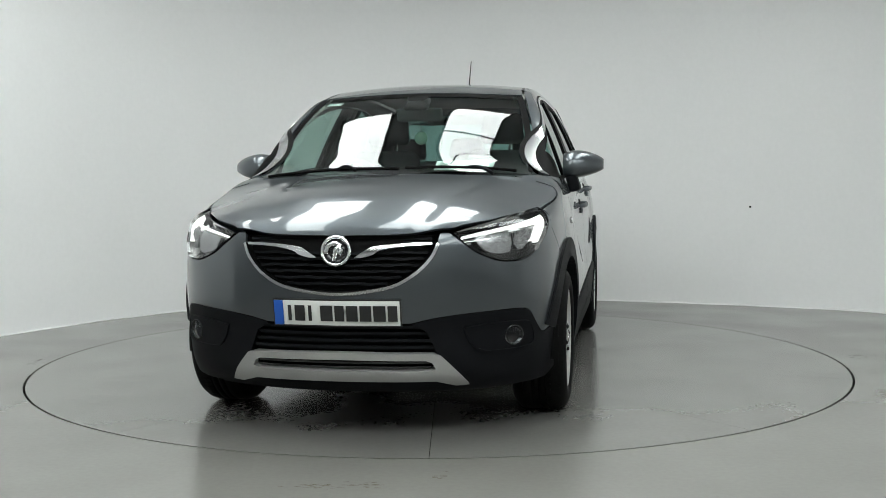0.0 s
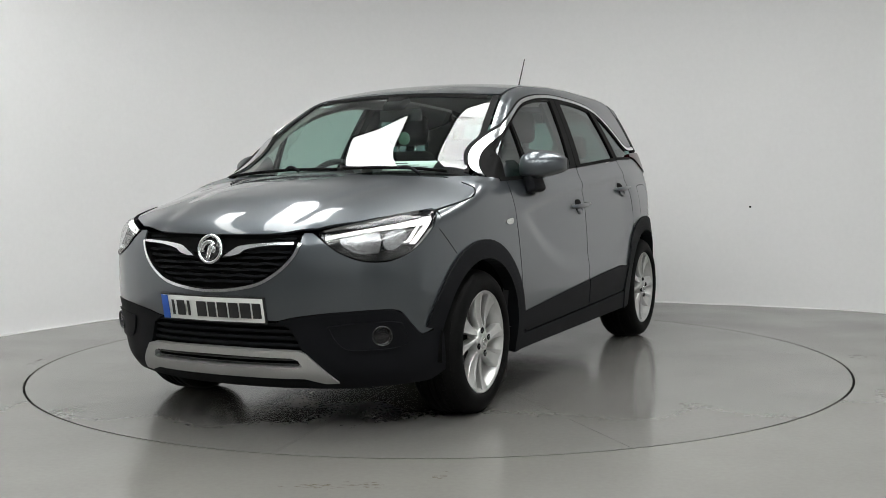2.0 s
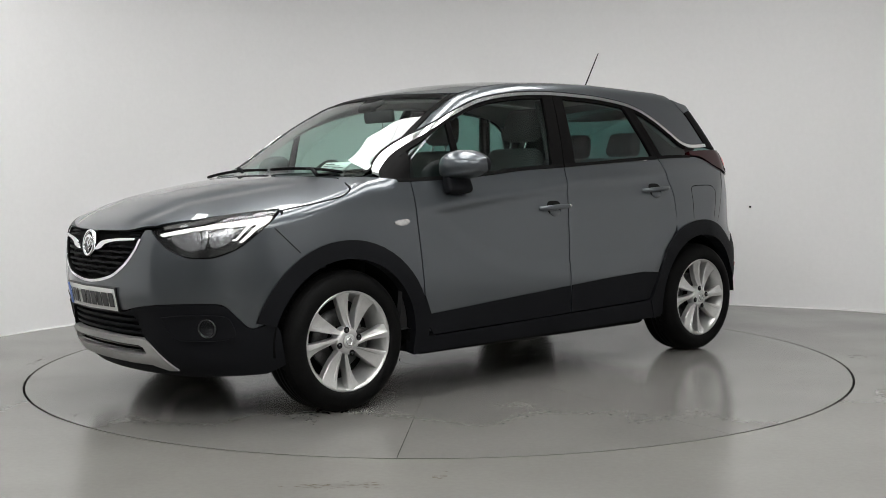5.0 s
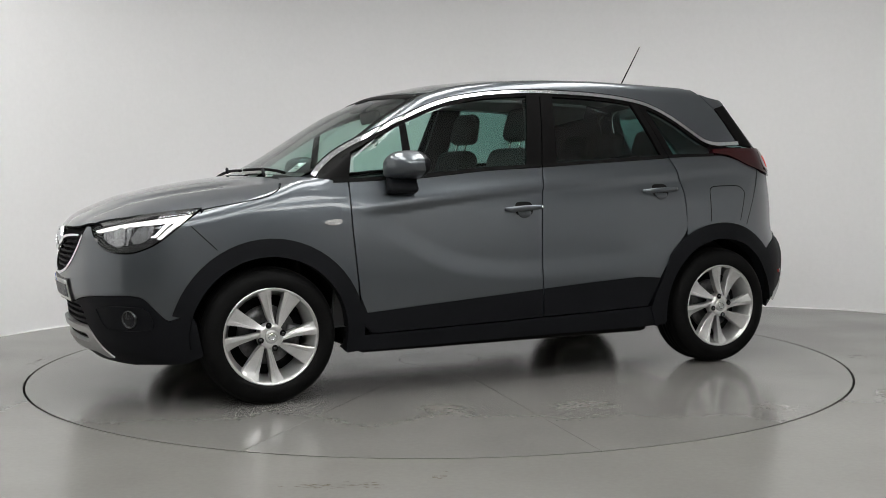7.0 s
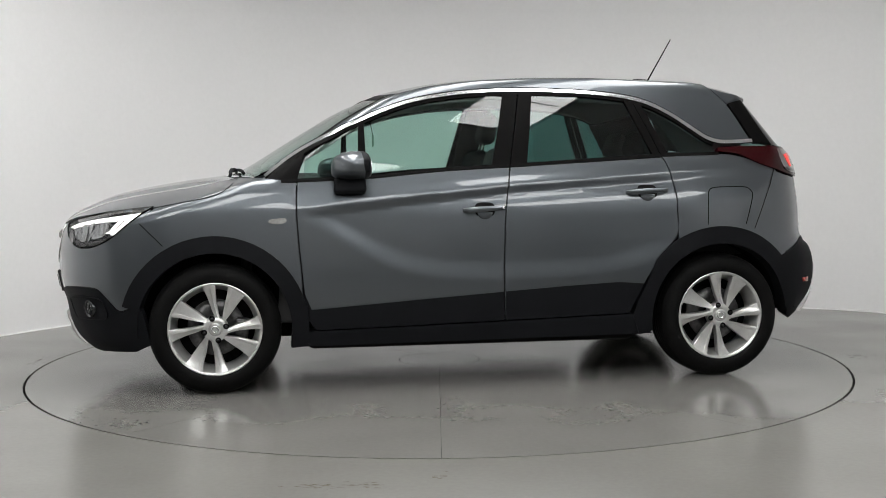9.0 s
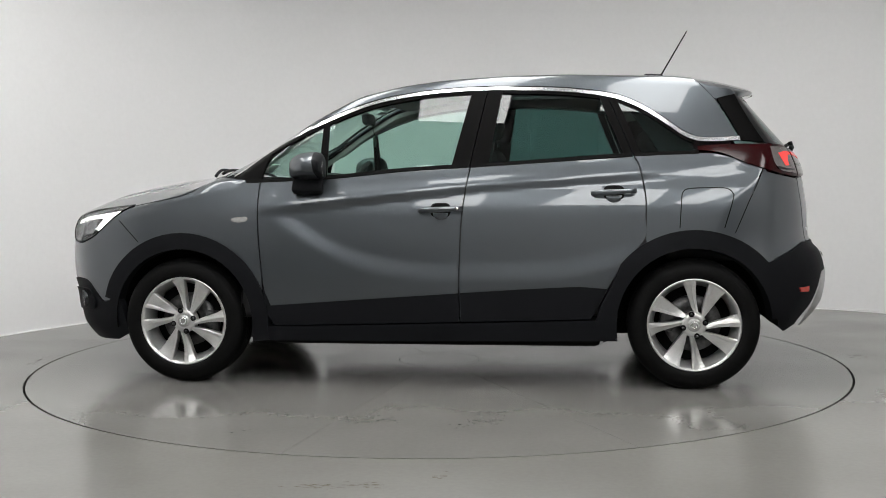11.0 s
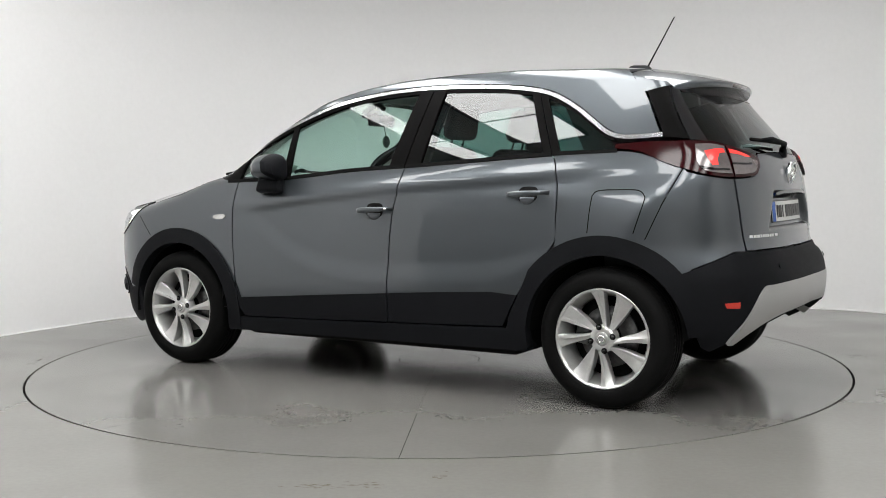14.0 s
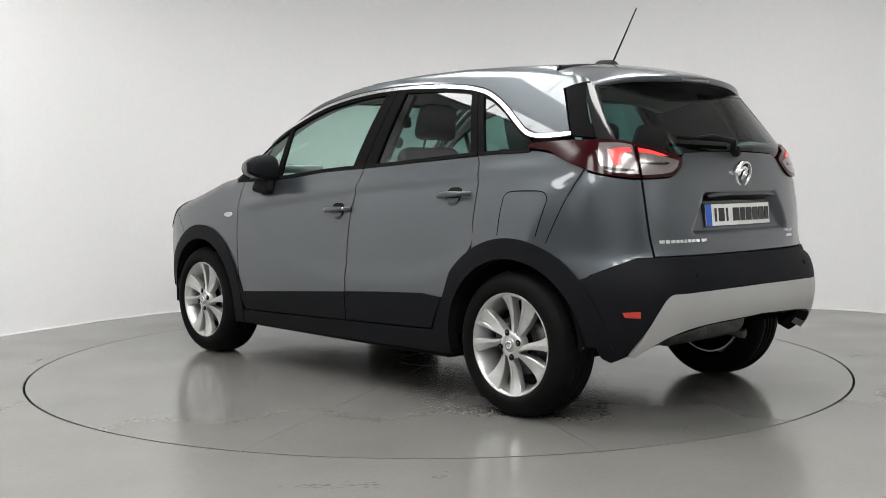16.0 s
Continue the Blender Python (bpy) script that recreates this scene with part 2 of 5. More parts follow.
def wall_run():
    """The wall's foot: a round bay behind the turntable that opens out to a long, unseen hall."""
    pts = [(-3.6, -2.6), (-3.55, -1.6), (-3.42, -0.4), (-3.24, 0.45), (-2.98, 1.1), (-2.53, 1.85), (-2.06, 2.39), (-1.35, 2.86), (-0.5, 3.12), (0.4, 3.16), (1.31, 2.94), (1.98, 2.68), (2.8, 2.30), (3.38, 1.9), (4.0, 1.2), (4.4, 0.2), (4.5, -1.6), (4.5, -2.6)]
    return spl(pts, 6)


def room():
    run = wall_run()
    t = 0.2
    out = offset_run(run, t)
    # the round wall, with its thickness
    v, f = [], []
    for (x, y), (ox, oy) in zip(run, out):
        v += [(x, y, -0.02), (x, y, CEILING), (ox, oy, CEILING), (ox, oy, -0.02)]
    for i in range(len(run) - 1):
        for k in range(4):
            f.append((4 * i + k, 4 * i + (k + 1) % 4, 4 * i + 4 + (k + 1) % 4, 4 * i + 4 + k))
    w = part("wall_round", (v, f), WALL)
    bm = bmesh.new()
    bm.from_mesh(w.data)
    bmesh.ops.recalc_face_normals(bm, faces=bm.faces[:])
    bm.to_mesh(w.data)
    bm.free()
    sharp(w)
    tagged(w, "smooth white painted wall curving round the turntable", "wall", kind="structure")
    # Unseen walls, their tones set by what the car's flanks should reflect.
    for name, sx, sy, x, y, mat, label in (("wall_back", 8.7, 0.2, 0.45, -9.1, WALL, "unseen white wall added to close the studio and brighten reflections in the car"), ("wall_left", 0.2, 6.4, -3.7, -5.8, HALL, "unseen grey wall added to close the studio and dim reflections in the car"), ("wall_right", 0.2, 6.4, 4.6, -5.8, WALL, "unseen white wall added to close the studio and brighten reflections in the car")):
        tagged(part(name, block(sx, sy, CEILING + 0.02, 0, m=pose(x, y, -0.02)), mat), label, "wall", kind="structure")
    # floor with the round hole for the turntable
    n = 128
    v = [((RIM + 0.013) * math.cos(2 * math.pi * i / n), (RIM + 0.013) * math.sin(2 * math.pi * i / n), 0) for i in range(n)]
    v += [(12 * math.cos(2 * math.pi * i / n), 12 * math.sin(2 * math.pi * i / n), 0) for i in range(n)]
    v += [((RIM + 0.013) * math.cos(2 * math.pi * i / n), (RIM + 0.013) * math.sin(2 * math.pi * i / n), -0.06) for i in range(n)]
    f = [(i, n + i, n + (i + 1) % n, (i + 1) % n) for i in range(n)] + [(i, (i + 1) % n, 2 * n + (i + 1) % n, 2 * n + i) for i in range(n)]
    fl = sharp(part("floor", (v, f), EPOXY))
    tagged(fl, "worn glossy grey epoxy studio floor", "floor", kind="structure")
    pit = part("floor_pit", lathe([(0.001, -0.06), (RIM + 0.05, -0.06)], 64, pose(0, 0, 0, 90)), PIT)
    tagged(pit, "dark pit under the turntable", "pit", kind="structure")
    # ceiling
    ce = part("ceiling", ([(-3.9, -9.3, CEILING), (4.9, -9.3, CEILING), (4.9, 3.6, CEILING), (-3.9, 3.6, CEILING), (-3.9, -9.3, CEILING + 0.2), (4.9, -9.3, CEILING + 0.2), (4.9, 3.6, CEILING + 0.2), (-3.9, 3.6, CEILING + 0.2)], [(3, 2, 1, 0), (4, 5, 6, 7), (0, 1, 5, 4), (1, 2, 6, 5), (2, 3, 7, 6), (3, 0, 4, 7)]), PALE_CEILING)
    sharp(ce)
    tagged(ce, "plain pale studio ceiling", "ceiling", kind="structure")
    # a fine pale seam of filler along the wall's foot
    foot = spl([(-3.24, 0.45), (-2.98, 1.1), (-2.53, 1.85), (-2.06, 2.39), (-1.35, 2.86), (-0.5, 3.12), (0.4, 3.16), (1.31, 2.94), (1.98, 2.68), (2.8, 2.30), (3.38, 1.9), (4.0, 1.2)], 8)
    rng = random.Random(4)
    bm = tube([(x * 0.999, y * 0.999, 0.002 + rng.uniform(-0.002, 0.004)) for x, y in foot], 0.008, 6)
    tagged(part("trim", bm, WALL), "rough white filler along the foot of the wall", "filler", kind="structure")
    # rubber scuffs left on the floor before the turntable
    rng = random.Random(11)
    v, f = [], []
    for cx, cy, n, sx, sy in ((-0.33, -2.62, 46, 0.19, 0.035), (0.0, -2.52, 10, 0.03, 0.05), (2.45, -0.05, 14, 0.10, 0.10), (-2.36, 0.0, 12, 0.02, 0.14), (-2.6, -0.9, 6, 0.3, 0.3), (2.1, -1.4, 8, 0.4, 0.3)):
        for _ in range(n):
            x, y = cx + rng.gauss(0, sx * 0.5), cy + rng.gauss(0, sy * 0.5)
            a, l, w = rng.uniform(-0.3, 0.3), rng.uniform(0.006, 0.02), rng.uniform(0.0015, 0.004)
            k = len(v)
            for q in range(7):
                t = 2 * math.pi * q / 7
                px, py = l * math.cos(t) * rng.uniform(0.6, 1.1), w * math.sin(t) * rng.uniform(0.6, 1.2)
                v.append((x + px * math.cos(a) - py * math.sin(a), y + px * math.sin(a) + py * math.cos(a), 0.0012))
            f.append(tuple(range(k, k + 7)))
    tagged(part("floor_scuffs", (v, f), SCUFF), "dark rubber scuffs on the grey floor", "scuff marks", kind="stuff")
    # dark speck on the wall
    tagged(part("wall_mark", lathe([(0.001, -0.004), (0.007, -0.003), (0.009, 0.0), (0.007, 0.003), (0.001, 0.004)], 10, SPECK), PIT), "small dark screw hole in the white wall", "mark", kind="structure")


SPECK = Matrix.Translation((2.50, 2.435, 0.80))


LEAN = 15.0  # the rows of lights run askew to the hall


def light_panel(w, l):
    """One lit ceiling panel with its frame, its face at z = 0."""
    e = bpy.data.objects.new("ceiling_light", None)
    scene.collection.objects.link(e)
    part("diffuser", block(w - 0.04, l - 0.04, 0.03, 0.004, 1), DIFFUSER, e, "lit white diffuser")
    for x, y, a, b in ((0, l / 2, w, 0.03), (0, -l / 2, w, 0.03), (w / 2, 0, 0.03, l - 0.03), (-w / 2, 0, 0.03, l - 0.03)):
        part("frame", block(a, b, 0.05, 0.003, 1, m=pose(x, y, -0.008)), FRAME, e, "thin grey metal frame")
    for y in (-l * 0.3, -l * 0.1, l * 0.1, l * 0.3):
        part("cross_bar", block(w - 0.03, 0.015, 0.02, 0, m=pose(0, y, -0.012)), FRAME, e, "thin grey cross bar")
    return tagged(e, "large rectangular lit ceiling panel; the rear row is an unseen addition", "ceiling light", "ceiling lights")


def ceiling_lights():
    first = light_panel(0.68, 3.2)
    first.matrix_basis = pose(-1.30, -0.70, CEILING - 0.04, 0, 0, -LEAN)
    # The five at y = -5 are unseen, added to brighten flank and floor.
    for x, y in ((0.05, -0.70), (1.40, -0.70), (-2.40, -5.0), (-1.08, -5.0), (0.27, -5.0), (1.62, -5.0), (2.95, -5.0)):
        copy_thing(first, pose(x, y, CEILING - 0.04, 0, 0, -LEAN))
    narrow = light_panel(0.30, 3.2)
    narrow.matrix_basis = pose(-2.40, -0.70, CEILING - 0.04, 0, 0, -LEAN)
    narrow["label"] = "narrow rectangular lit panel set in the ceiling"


def turntable():
    e = bpy.data.objects.new("turntable", None)
    scene.collection.objects.link(e)
    n = 16
    # ten painted sectors with fine joints round a round middle plate
    for k in range(10):
        a0, a1 = radians(9.6 + 36 * k), radians(9.6 + 36 * (k + 1))
        v, f = [], []
        rs = [0.235, 0.9, 1.6, RIM]
        for z in (0.0, -0.03):
            for r in rs:
                g = 0.0012 / r
                v += [(r * math.cos(a0 + g + (a1 - a0 - 2 * g) * i / n), r * math.sin(a0 + g + (a1 - a0 - 2 * g) * i / n), z) for i in range(n + 1)]
        m = n + 1
        for j in range(3):
            for i in range(n):
                f.append((j * m + i, (j + 1) * m + i, (j + 1) * m + i + 1, j * m + i + 1))
        q = 4 * m
        edge = [0 * m + i for i in range(m)] + [m * j + n for j in (1, 2)] + [3 * m + n - i for i in range(m)] + [m * j for j in (2, 1)]
        for a, b in zip(edge, edge[1:] + edge[:1]):
            f.append((a, b, b + q, a + q))
        bm_ob = part("sector", (v, f), EPOXY_TABLE, e)
        bm = bmesh.new()
        bm.from_mesh(bm_ob.data)
        bmesh.ops.recalc_face_normals(bm, faces=bm.faces[:])
        if bm.faces[0].normal.z < 0:
            bmesh.ops.reverse_faces(bm, faces=bm.faces[:])
        bm.to_mesh(bm_ob.data)
        bm.free()
        sharp(bm_ob)
    sharp(part("middle_plate", lathe([(0.001, 0.0), (0.23, 0.0), (0.23, -0.03)], 48, pose(0, 0, 0, 90)), EPOXY_TABLE, e))
    part("base", lathe([(0.001, -0.032), (RIM - 0.02, -0.032)], 64, pose(0, 0, 0, 90)), PIT, e, "dark steel deck")
    return tagged(e, "round grey epoxy-painted turntable flush with the floor", "turntable")


room()
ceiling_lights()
TABLE = turntable()


# ---- the shape of the bodywork ----
class Table:
    """A smooth curve through rounded-off stations."""
    def __init__(self, stations, soft):
        a = np.array(stations, float)
        a = a[np.argsort(a[:, 0])]
        self.x = np.arange(a[0, 0] - 0.4, a[-1, 0] + 0.4, 0.004)
        raw = np.interp(self.x, a[:, 0], a[:, 1])
        n = max(1, int(soft * 3 / 0.004))
        k = np.exp(-0.5 * (np.arange(-n, n + 1) * 0.004 / soft) ** 2)
        lo = (a[1, 1] - a[0, 1]) / (a[1, 0] - a[0, 0])
        hi = (a[-1, 1] - a[-2, 1]) / (a[-1, 0] - a[-2, 0])
        raw = np.where(self.x < a[0, 0], a[0, 1] + lo * (self.x - a[0, 0]), raw)
        raw = np.where(self.x > a[-1, 0], a[-1, 1] + hi * (self.x - a[-1, 0]), raw)
        left = raw[0] + (raw[1] - raw[0]) * np.arange(-n, 0)
        right = raw[-1] + (raw[-1] - raw[-2]) * np.arange(1, n + 1)
        self.y = np.convolve(np.concatenate([left, raw, right]), k / k.sum(), "valid")

    def __call__(self, v):
        return np.interp(v, self.x, self.y)


# The car's own space: x forward from the middle of the wheelbase, y to its left, z up from the ground.
SIDE = Table([(0.1, 0.815), (0.2, 0.835), (0.35, 0.857), (0.5, 0.866), (0.6, 0.866), (0.75, 0.858), (0.9, 0.842), (0.99, 0.818)] + [(1.05 + d, 0.786 - 0.30 * d - 0.25 * d * d) for d in np.arange(0, 0.56, 0.05)], 0.035)
SIDE_PLAN = Table([(-2.2, 0.2), (-1.9, 0.085), (-1.7, 0.035), (-1.5, 0.01), (-1.2, 0.0), (0, 0.0), (1.2, 0.0), (1.45, 0.012), (1.65, 0.035), (1.85, 0.085), (2.2, 0.22)], 0.1)
TOP = Table([(2.3, 0.64), (2.2, 0.76), (2.137, 0.835), (2.036, 0.906), (1.859, 0.979), (1.672, 1.021), (1.493, 1.051), (1.316, 1.073), (1.235, 1.082), (1.169, 1.112), (0.888, 1.288), (0.66, 1.425), (0.427, 1.522), (0.196, 1.57), (-0.041, 1.597), (-0.358, 1.612), (-0.679, 1.615), (-1.238, 1.595), (-1.587, 1.555), (-1.8, 1.515)], 0.035)
CROWN = Table([(-2, 0.06), (-1.2, 0.05), (0, 0.05), (0.4, 0.06), (0.7, 0.1), (1.05, 0.11), (1.2, 0.06), (1.35, 0.09), (1.6, 0.12), (1.9, 0.13), (2.1, 0.13)], 0.06)
NOSE = Table([(0.1, 1.9), (0.16, 1.98), (0.22, 2.05), (0.27, 2.095), (0.35, 2.115), (0.45, 2.125), (0.52, 2.15), (0.6, 2.157), (0.7, 2.157), (0.8, 2.142), (0.88, 2.12), (1.0, 2.06), (1.2, 1.9)], 0.025)
NOSE_PLAN = Table([(-0.2, 0.012), (0, 0), (0.2, 0.012), (0.3, 0.03), (0.45, 0.075), (0.6, 0.15), (0.7, 0.235), (0.78, 0.34), (0.83, 0.45), (0.9, 0.7)], 0.04)
TAIL = Table([(0.1, -1.77), (0.2, -1.85), (0.3, -1.945), (0.4, -2.0), (0.5, -2.02), (0.6, -2.018), (0.68, -1.985), (0.73, -1.955), (0.8, -1.95), (0.9, -1.945), (1.06, -1.918), (1.15, -1.885), (1.2, -1.845), (1.3, -1.755), (1.42, -1.65), (1.5, -1.585), (1.7, -1.43)], 0.025)
TAIL_PLAN = Table([(-0.2, 0.006), (0, 0), (0.2, 0.006), (0.35, 0.02), (0.5, 0.05), (0.62, 0.1), (0.72, 0.185), (0.79, 0.3), (0.84, 0.45), (0.9, 0.75)], 0.04)
SHOULDER = Table([(1.0, 0.88), (0.8, 0.905), (0.4, 0.955), (-0.2, 1.015), (-0.9, 1.06), (-1.3, 1.08)], 0.08)
SCALLOP = Table([(1.0, 0.9), (0.8, 0.84), (0.55, 0.67), (0.3, 0.57), (0.0, 0.535), (-0.7, 0.555), (-1.1, 0.68)], 0.08)


def step(a, b, v):
    t = np.clip((v - a) / (b - a), 0, 1)
    return t * t * (3 - 2 * t)


def smax(a, b, k):
    h = np.maximum(k - np.abs(a - b), 0) / k
    return np.maximum(a, b) + h * h * k * 0.25


def body(x, y, z):
    """Below zero inside the bodywork."""
    y = np.abs(y)
    zs = SHOULDER(x)
    dent = 0.012 * step(0.0, -0.045, z - zs) * step(-0.02, 0.10, z - SCALLOP(x)) * step(0.95, 0.6, x) * step(-1.25, -0.85, x)
    side = y - (SIDE(z) - SIDE_PLAN(x) - dent + 0.006 * np.exp(-((z - zs - 0.012) / 0.03) ** 2) * step(1.0, 0.7, x) * step(-1.6, -1.2, x))
    yy = np.minimum(y, 0.95)
    width = 0.66 + 0.10 * step(1.0, 1.2, x)
    top = z - (TOP(x) - CROWN(x) * (yy / width) ** 2.2)
    top = top + 0.012 * np.exp(-((y - 0.30 - 0.22 * (2.1 - x)) / 0.05) ** 2) * step(1.25, 1.5, x) * 0.6
    front = x - (NOSE(z) - NOSE_PLAN(y))
    rear = (TAIL(z) + TAIL_PLAN(y)) - x
    g = smax(side, top * 0.8, 0.036)
    g = smax(g, front, 0.05)
    return smax(g, rear, 0.05)


def surf(kind, uv):
    """Points and outward normals of the bodywork under points of a plan: S side (x, z), T top (x, y), X nose (y, z), R rear (y, z), F and B round the front and rear (degrees, z)."""
    uv = np.asarray(uv, float)
    u, v = uv[:, 0], uv[:, 1]
    o = np.zeros_like(u)
    if kind == "S":
        a, d, far = np.stack([u, o, v], 1), np.stack([o, o + 1, o], 1), 1.1
    elif kind == "T":
        a, d, far = np.stack([u, v, o + 0.3], 1), np.stack([o, o, o + 1], 1), 1.6
    elif kind == "X":
        a, d, far = np.stack([o + 1, u, v], 1), np.stack([o + 1, o, o], 1), 1.5
    elif kind == "R":
        a, d, far = np.stack([o - 1, u, v], 1), np.stack([o - 1, o, o], 1), 1.5
    else:
        s = 1 if kind == "F" else -1
        c, n = np.cos(np.radians(u)), np.sin(np.radians(u))
        a, d, far = np.stack([o + 1.2 * s, o, v], 1), np.stack([c * s, n, o], 1), 1.5
    lo, hi = o.copy(), o + far
    for _ in range(26):
        m = (lo + hi) / 2
        p = a + d * m[:, None]
        inside = body(p[:, 0], p[:, 1], p[:, 2]) < 0
        lo, hi = np.where(inside, m, lo), np.where(inside, hi, m)
    p = a + d * lo[:, None]
    e = 0.007
    n = np.stack([body(*(p + e * k).T) - body(*(p - e * k).T) for k in np.eye(3)], 1)
    return p, n / np.maximum(np.linalg.norm(n, axis=1), 1e-9)[:, None]


FRONT_TURN, REAR_TURN = -10, -11

# ---- the car ----
CAR = bpy.data.objects.new("car", None)
scene.collection.objects.link(CAR)
tagged(CAR, "grey metallic compact crossover car with black cladding and alloy wheels", "car")

CHROME_RUN = spl([(1.05, 1.068), (0.903, 1.18), (0.72, 1.28), (0.516, 1.374), (0.315, 1.447), (0.112, 1.486), (-0.077, 1.505), (-0.273, 1.512), (-0.45, 1.509), (-0.645, 1.5), (-0.844, 1.477), (-0.975, 1.442), (-1.092, 1.381), (-1.19, 1.313), (-1.27, 1.258), (-1.34, 1.236), (-1.42, 1.234), (-1.532, 1.24)], 5)
BELT_RUN = spl([(1.05, 1.045), (0.893, 1.047), (0.519, 1.064), (0.145, 1.098), (-0.192, 1.116), (-0.369, 1.124), (-0.98, 1.162), (-1.336, 1.172)], 5)
chrome_z = Table(CHROME_RUN[::-1], 0.004)
belt_z = Table(BELT_RUN[::-1], 0.004)
EDGE_Y = Table([(1.12, 0.7), (1.06, 0.69), (0.7, 0.625), (0.36, 0.545), (0.1, 0.515), (-0.5, 0.5), (-1.3, 0.505), (-1.6, 0.50)], 0.03)


def top_z(x, y):
    return float(surf("T", [(x, y)])[0][0, 2])


def belt(x):
    return float(belt_z(x))


def dlo(x):
    """The lower edge of the chrome strip."""
    return float(chrome_z(x)) - 0.010


def both(name, kind, poly, mat, parent=None, label="", **kw):
    """The same panel on the left and on the right."""
    return [part(name, patch(kind, poly, side=s, **kw), mat, (parent[i] if isinstance(parent, list) else parent) or CAR, label) for i, s in enumerate((1, -1))]


def ring(cx, cz, r, a0, a1, n=28):
    return [(cx + r * math.cos(radians(a0 + (a1 - a0) * i / n)), cz + r * math.sin(radians(a0 + (a1 - a0) * i / n))) for i in range(n + 1)]


WHEEL_X, WHEEL_Z, WHEEL_R = 1.302, 0.323, 0.323
G = 0.0034

def ribbon_deg(points, w):
    """A strip along a run given in degrees and metres."""
    o, f = ribbon([(u / 70, v) for u, v in points], w)
    return [(u * 70, v) for u, v in o], f


# outer panels
F_FRONT = [(0.893, 1.042), (0.897, 0.9), (0.891, 0.77), (0.872, 0.547), (0.845, 0.36), (0.81, 0.306)]
B_LINE = [(-0.146, 0.329), (-0.142, 0.524), (-0.152, 0.81), (-0.17, 0.97), (-0.194, 1.108)]
R_BACK = [(-0.80, 0.348), (-0.885, 0.507), (-0.97, 0.64), (-1.065, 0.752), (-1.068, 0.86), (-1.065, 0.972), (-1.037, 1.105), (-1.012, 1.155)]
front_door = spl(F_FRONT, 6) + spl([(0.79, 0.304), (0.3, 0.316), (-0.146, 0.329)], 6)[0:] + spl(B_LINE, 6) + spl([(-0.194, 1.108), (0.145, 1.091), (0.519, 1.057), (0.893, 1.042)], 6)
rear_door = spl(B_LINE[::-1], 6) + spl([(-0.146, 0.329), (-0.5, 0.338), (-0.80, 0.348)], 6) + spl(R_BACK, 6) + spl([(-1.012, 1.155), (-0.6, 1.132), (-0.194, 1.108)], 6)
ARCH_R = 0.458
fender_arch = ring(WHEEL_X, WHEEL_Z, ARCH_R - 0.02, 57, 168)
fender = [(1.04, 1.062), (1.12, 1.068), (1.186, 1.066)] + spl([(1.186, 1.066), (1.213, 1.032), (1.25, 1.0), (1.306, 0.975), (1.4, 0.955), (1.496, 0.938), (1.585, 0.921)], 4) + [(1.63, 0.885), (1.66, 0.85)] + fender_arch + [(0.872, 0.42)] + spl([(0.872, 0.547), (0.891, 0.77), (0.897, 0.9), (0.893, 1.042)], 6)
doors_f = both("front_door", "S", front_door, PAINT, gap=G, cell=0.018)
doors_r = both("rear_door", "S", rear_door, PAINT, gap=G, cell=0.018)
both("front_wing", "S", fender, PAINT, gap=G, cell=0.012)
quarter = spl(R_BACK[3:], 6) + spl([(-1.012, 1.158), (-1.2, 1.165), (-1.31, 1.172), (-1.42, 1.165), (-1.55, 1.128), (-1.645, 1.1)], 4) + [(-1.565, 0.93), (-1.49, 0.77)] + ring(-WHEEL_X, WHEEL_Z, 0.415, 122, 56)
quarters = both("rear_wing", "S", quarter, PAINT, gap=G, cell=0.015)
fuel = spl([(-1.23, 0.80), (-1.24, 0.945), (-1.247, 0.975), (-1.275, 0.992), (-1.37, 0.996), (-1.455, 0.993), (-1.486, 0.97), (-1.487, 0.94), (-1.445, 0.80)], 5)
part("fuel_flap_gap", patch("S", ribbon(fuel, 0.005), off=0.0012, depth=0.0), SEAL, quarters[0], "dark joint round the fuel flap")

for name, run in (("wing_seam", [(-1.645, 1.1), (-1.605, 1.01), (-1.565, 0.93), (-1.53, 0.85), (-1.497, 0.775)]), ("bumper_seam", [(1.655, 0.845), (1.61, 0.80), (1.575, 0.765), (1.545, 0.735)])):
    both(name, "S", ribbon(run, 0.0045), SEAL, off=0.0014, depth=0.0, label="fine dark panel joint")

# roof sides, roof, bonnet, screens
edge = [(x, top_z(x, float(EDGE_Y(x)))) for x in np.linspace(1.09, -1.30, 60)]
tail_line = [(-1.31, edge[-1][1] - 0.003), (-1.343, 1.523), (-1.42, 1.439), (-1.522, 1.247)]
roof_side = [(x, float(chrome_z(x)) + 0.011) for x in np.linspace(-1.51, 1.03, 90)] + [(1.1, 1.068)] + edge + spl(tail_line, 6)
both("roof_side", "S", roof_side, PAINT, gap=0.0015, cell=0.013)
wx = np.linspace(1.09, 0.36, 20)
screen_half = spl([(0.455, 0.0), (0.45, 0.2), (0.425, 0.4), (0.375, 0.535)], 6) + [(x, float(EDGE_Y(x)) - 0.004) for x in wx[::-1]] + spl([(1.125, 0.66), (1.19, 0.45), (1.245, 0.2), (1.255, 0.0)], 6)
part("windscreen", patch("T", sym_top(screen_half), off=-0.004, depth=0.0, cell=0.025), SCREEN, CAR, "green-tinted windscreen glass")
frit = [(x, float(EDGE_Y(x)) - 0.022) for x in np.linspace(1.07, 0.40, 30)]
for s in (1, -1):
    part("screen_edge", patch("T", ribbon([(x, y * s) for x, y in frit], 0.034), off=-0.001, depth=0.0, cell=0.03), PILLAR, bpy.data.objects["windscreen"], "black printed edge of the glass")
top_run = spl([(0.44, -0.50), (0.468, -0.3), (0.485, 0.0), (0.468, 0.3), (0.44, 0.50)], 6)
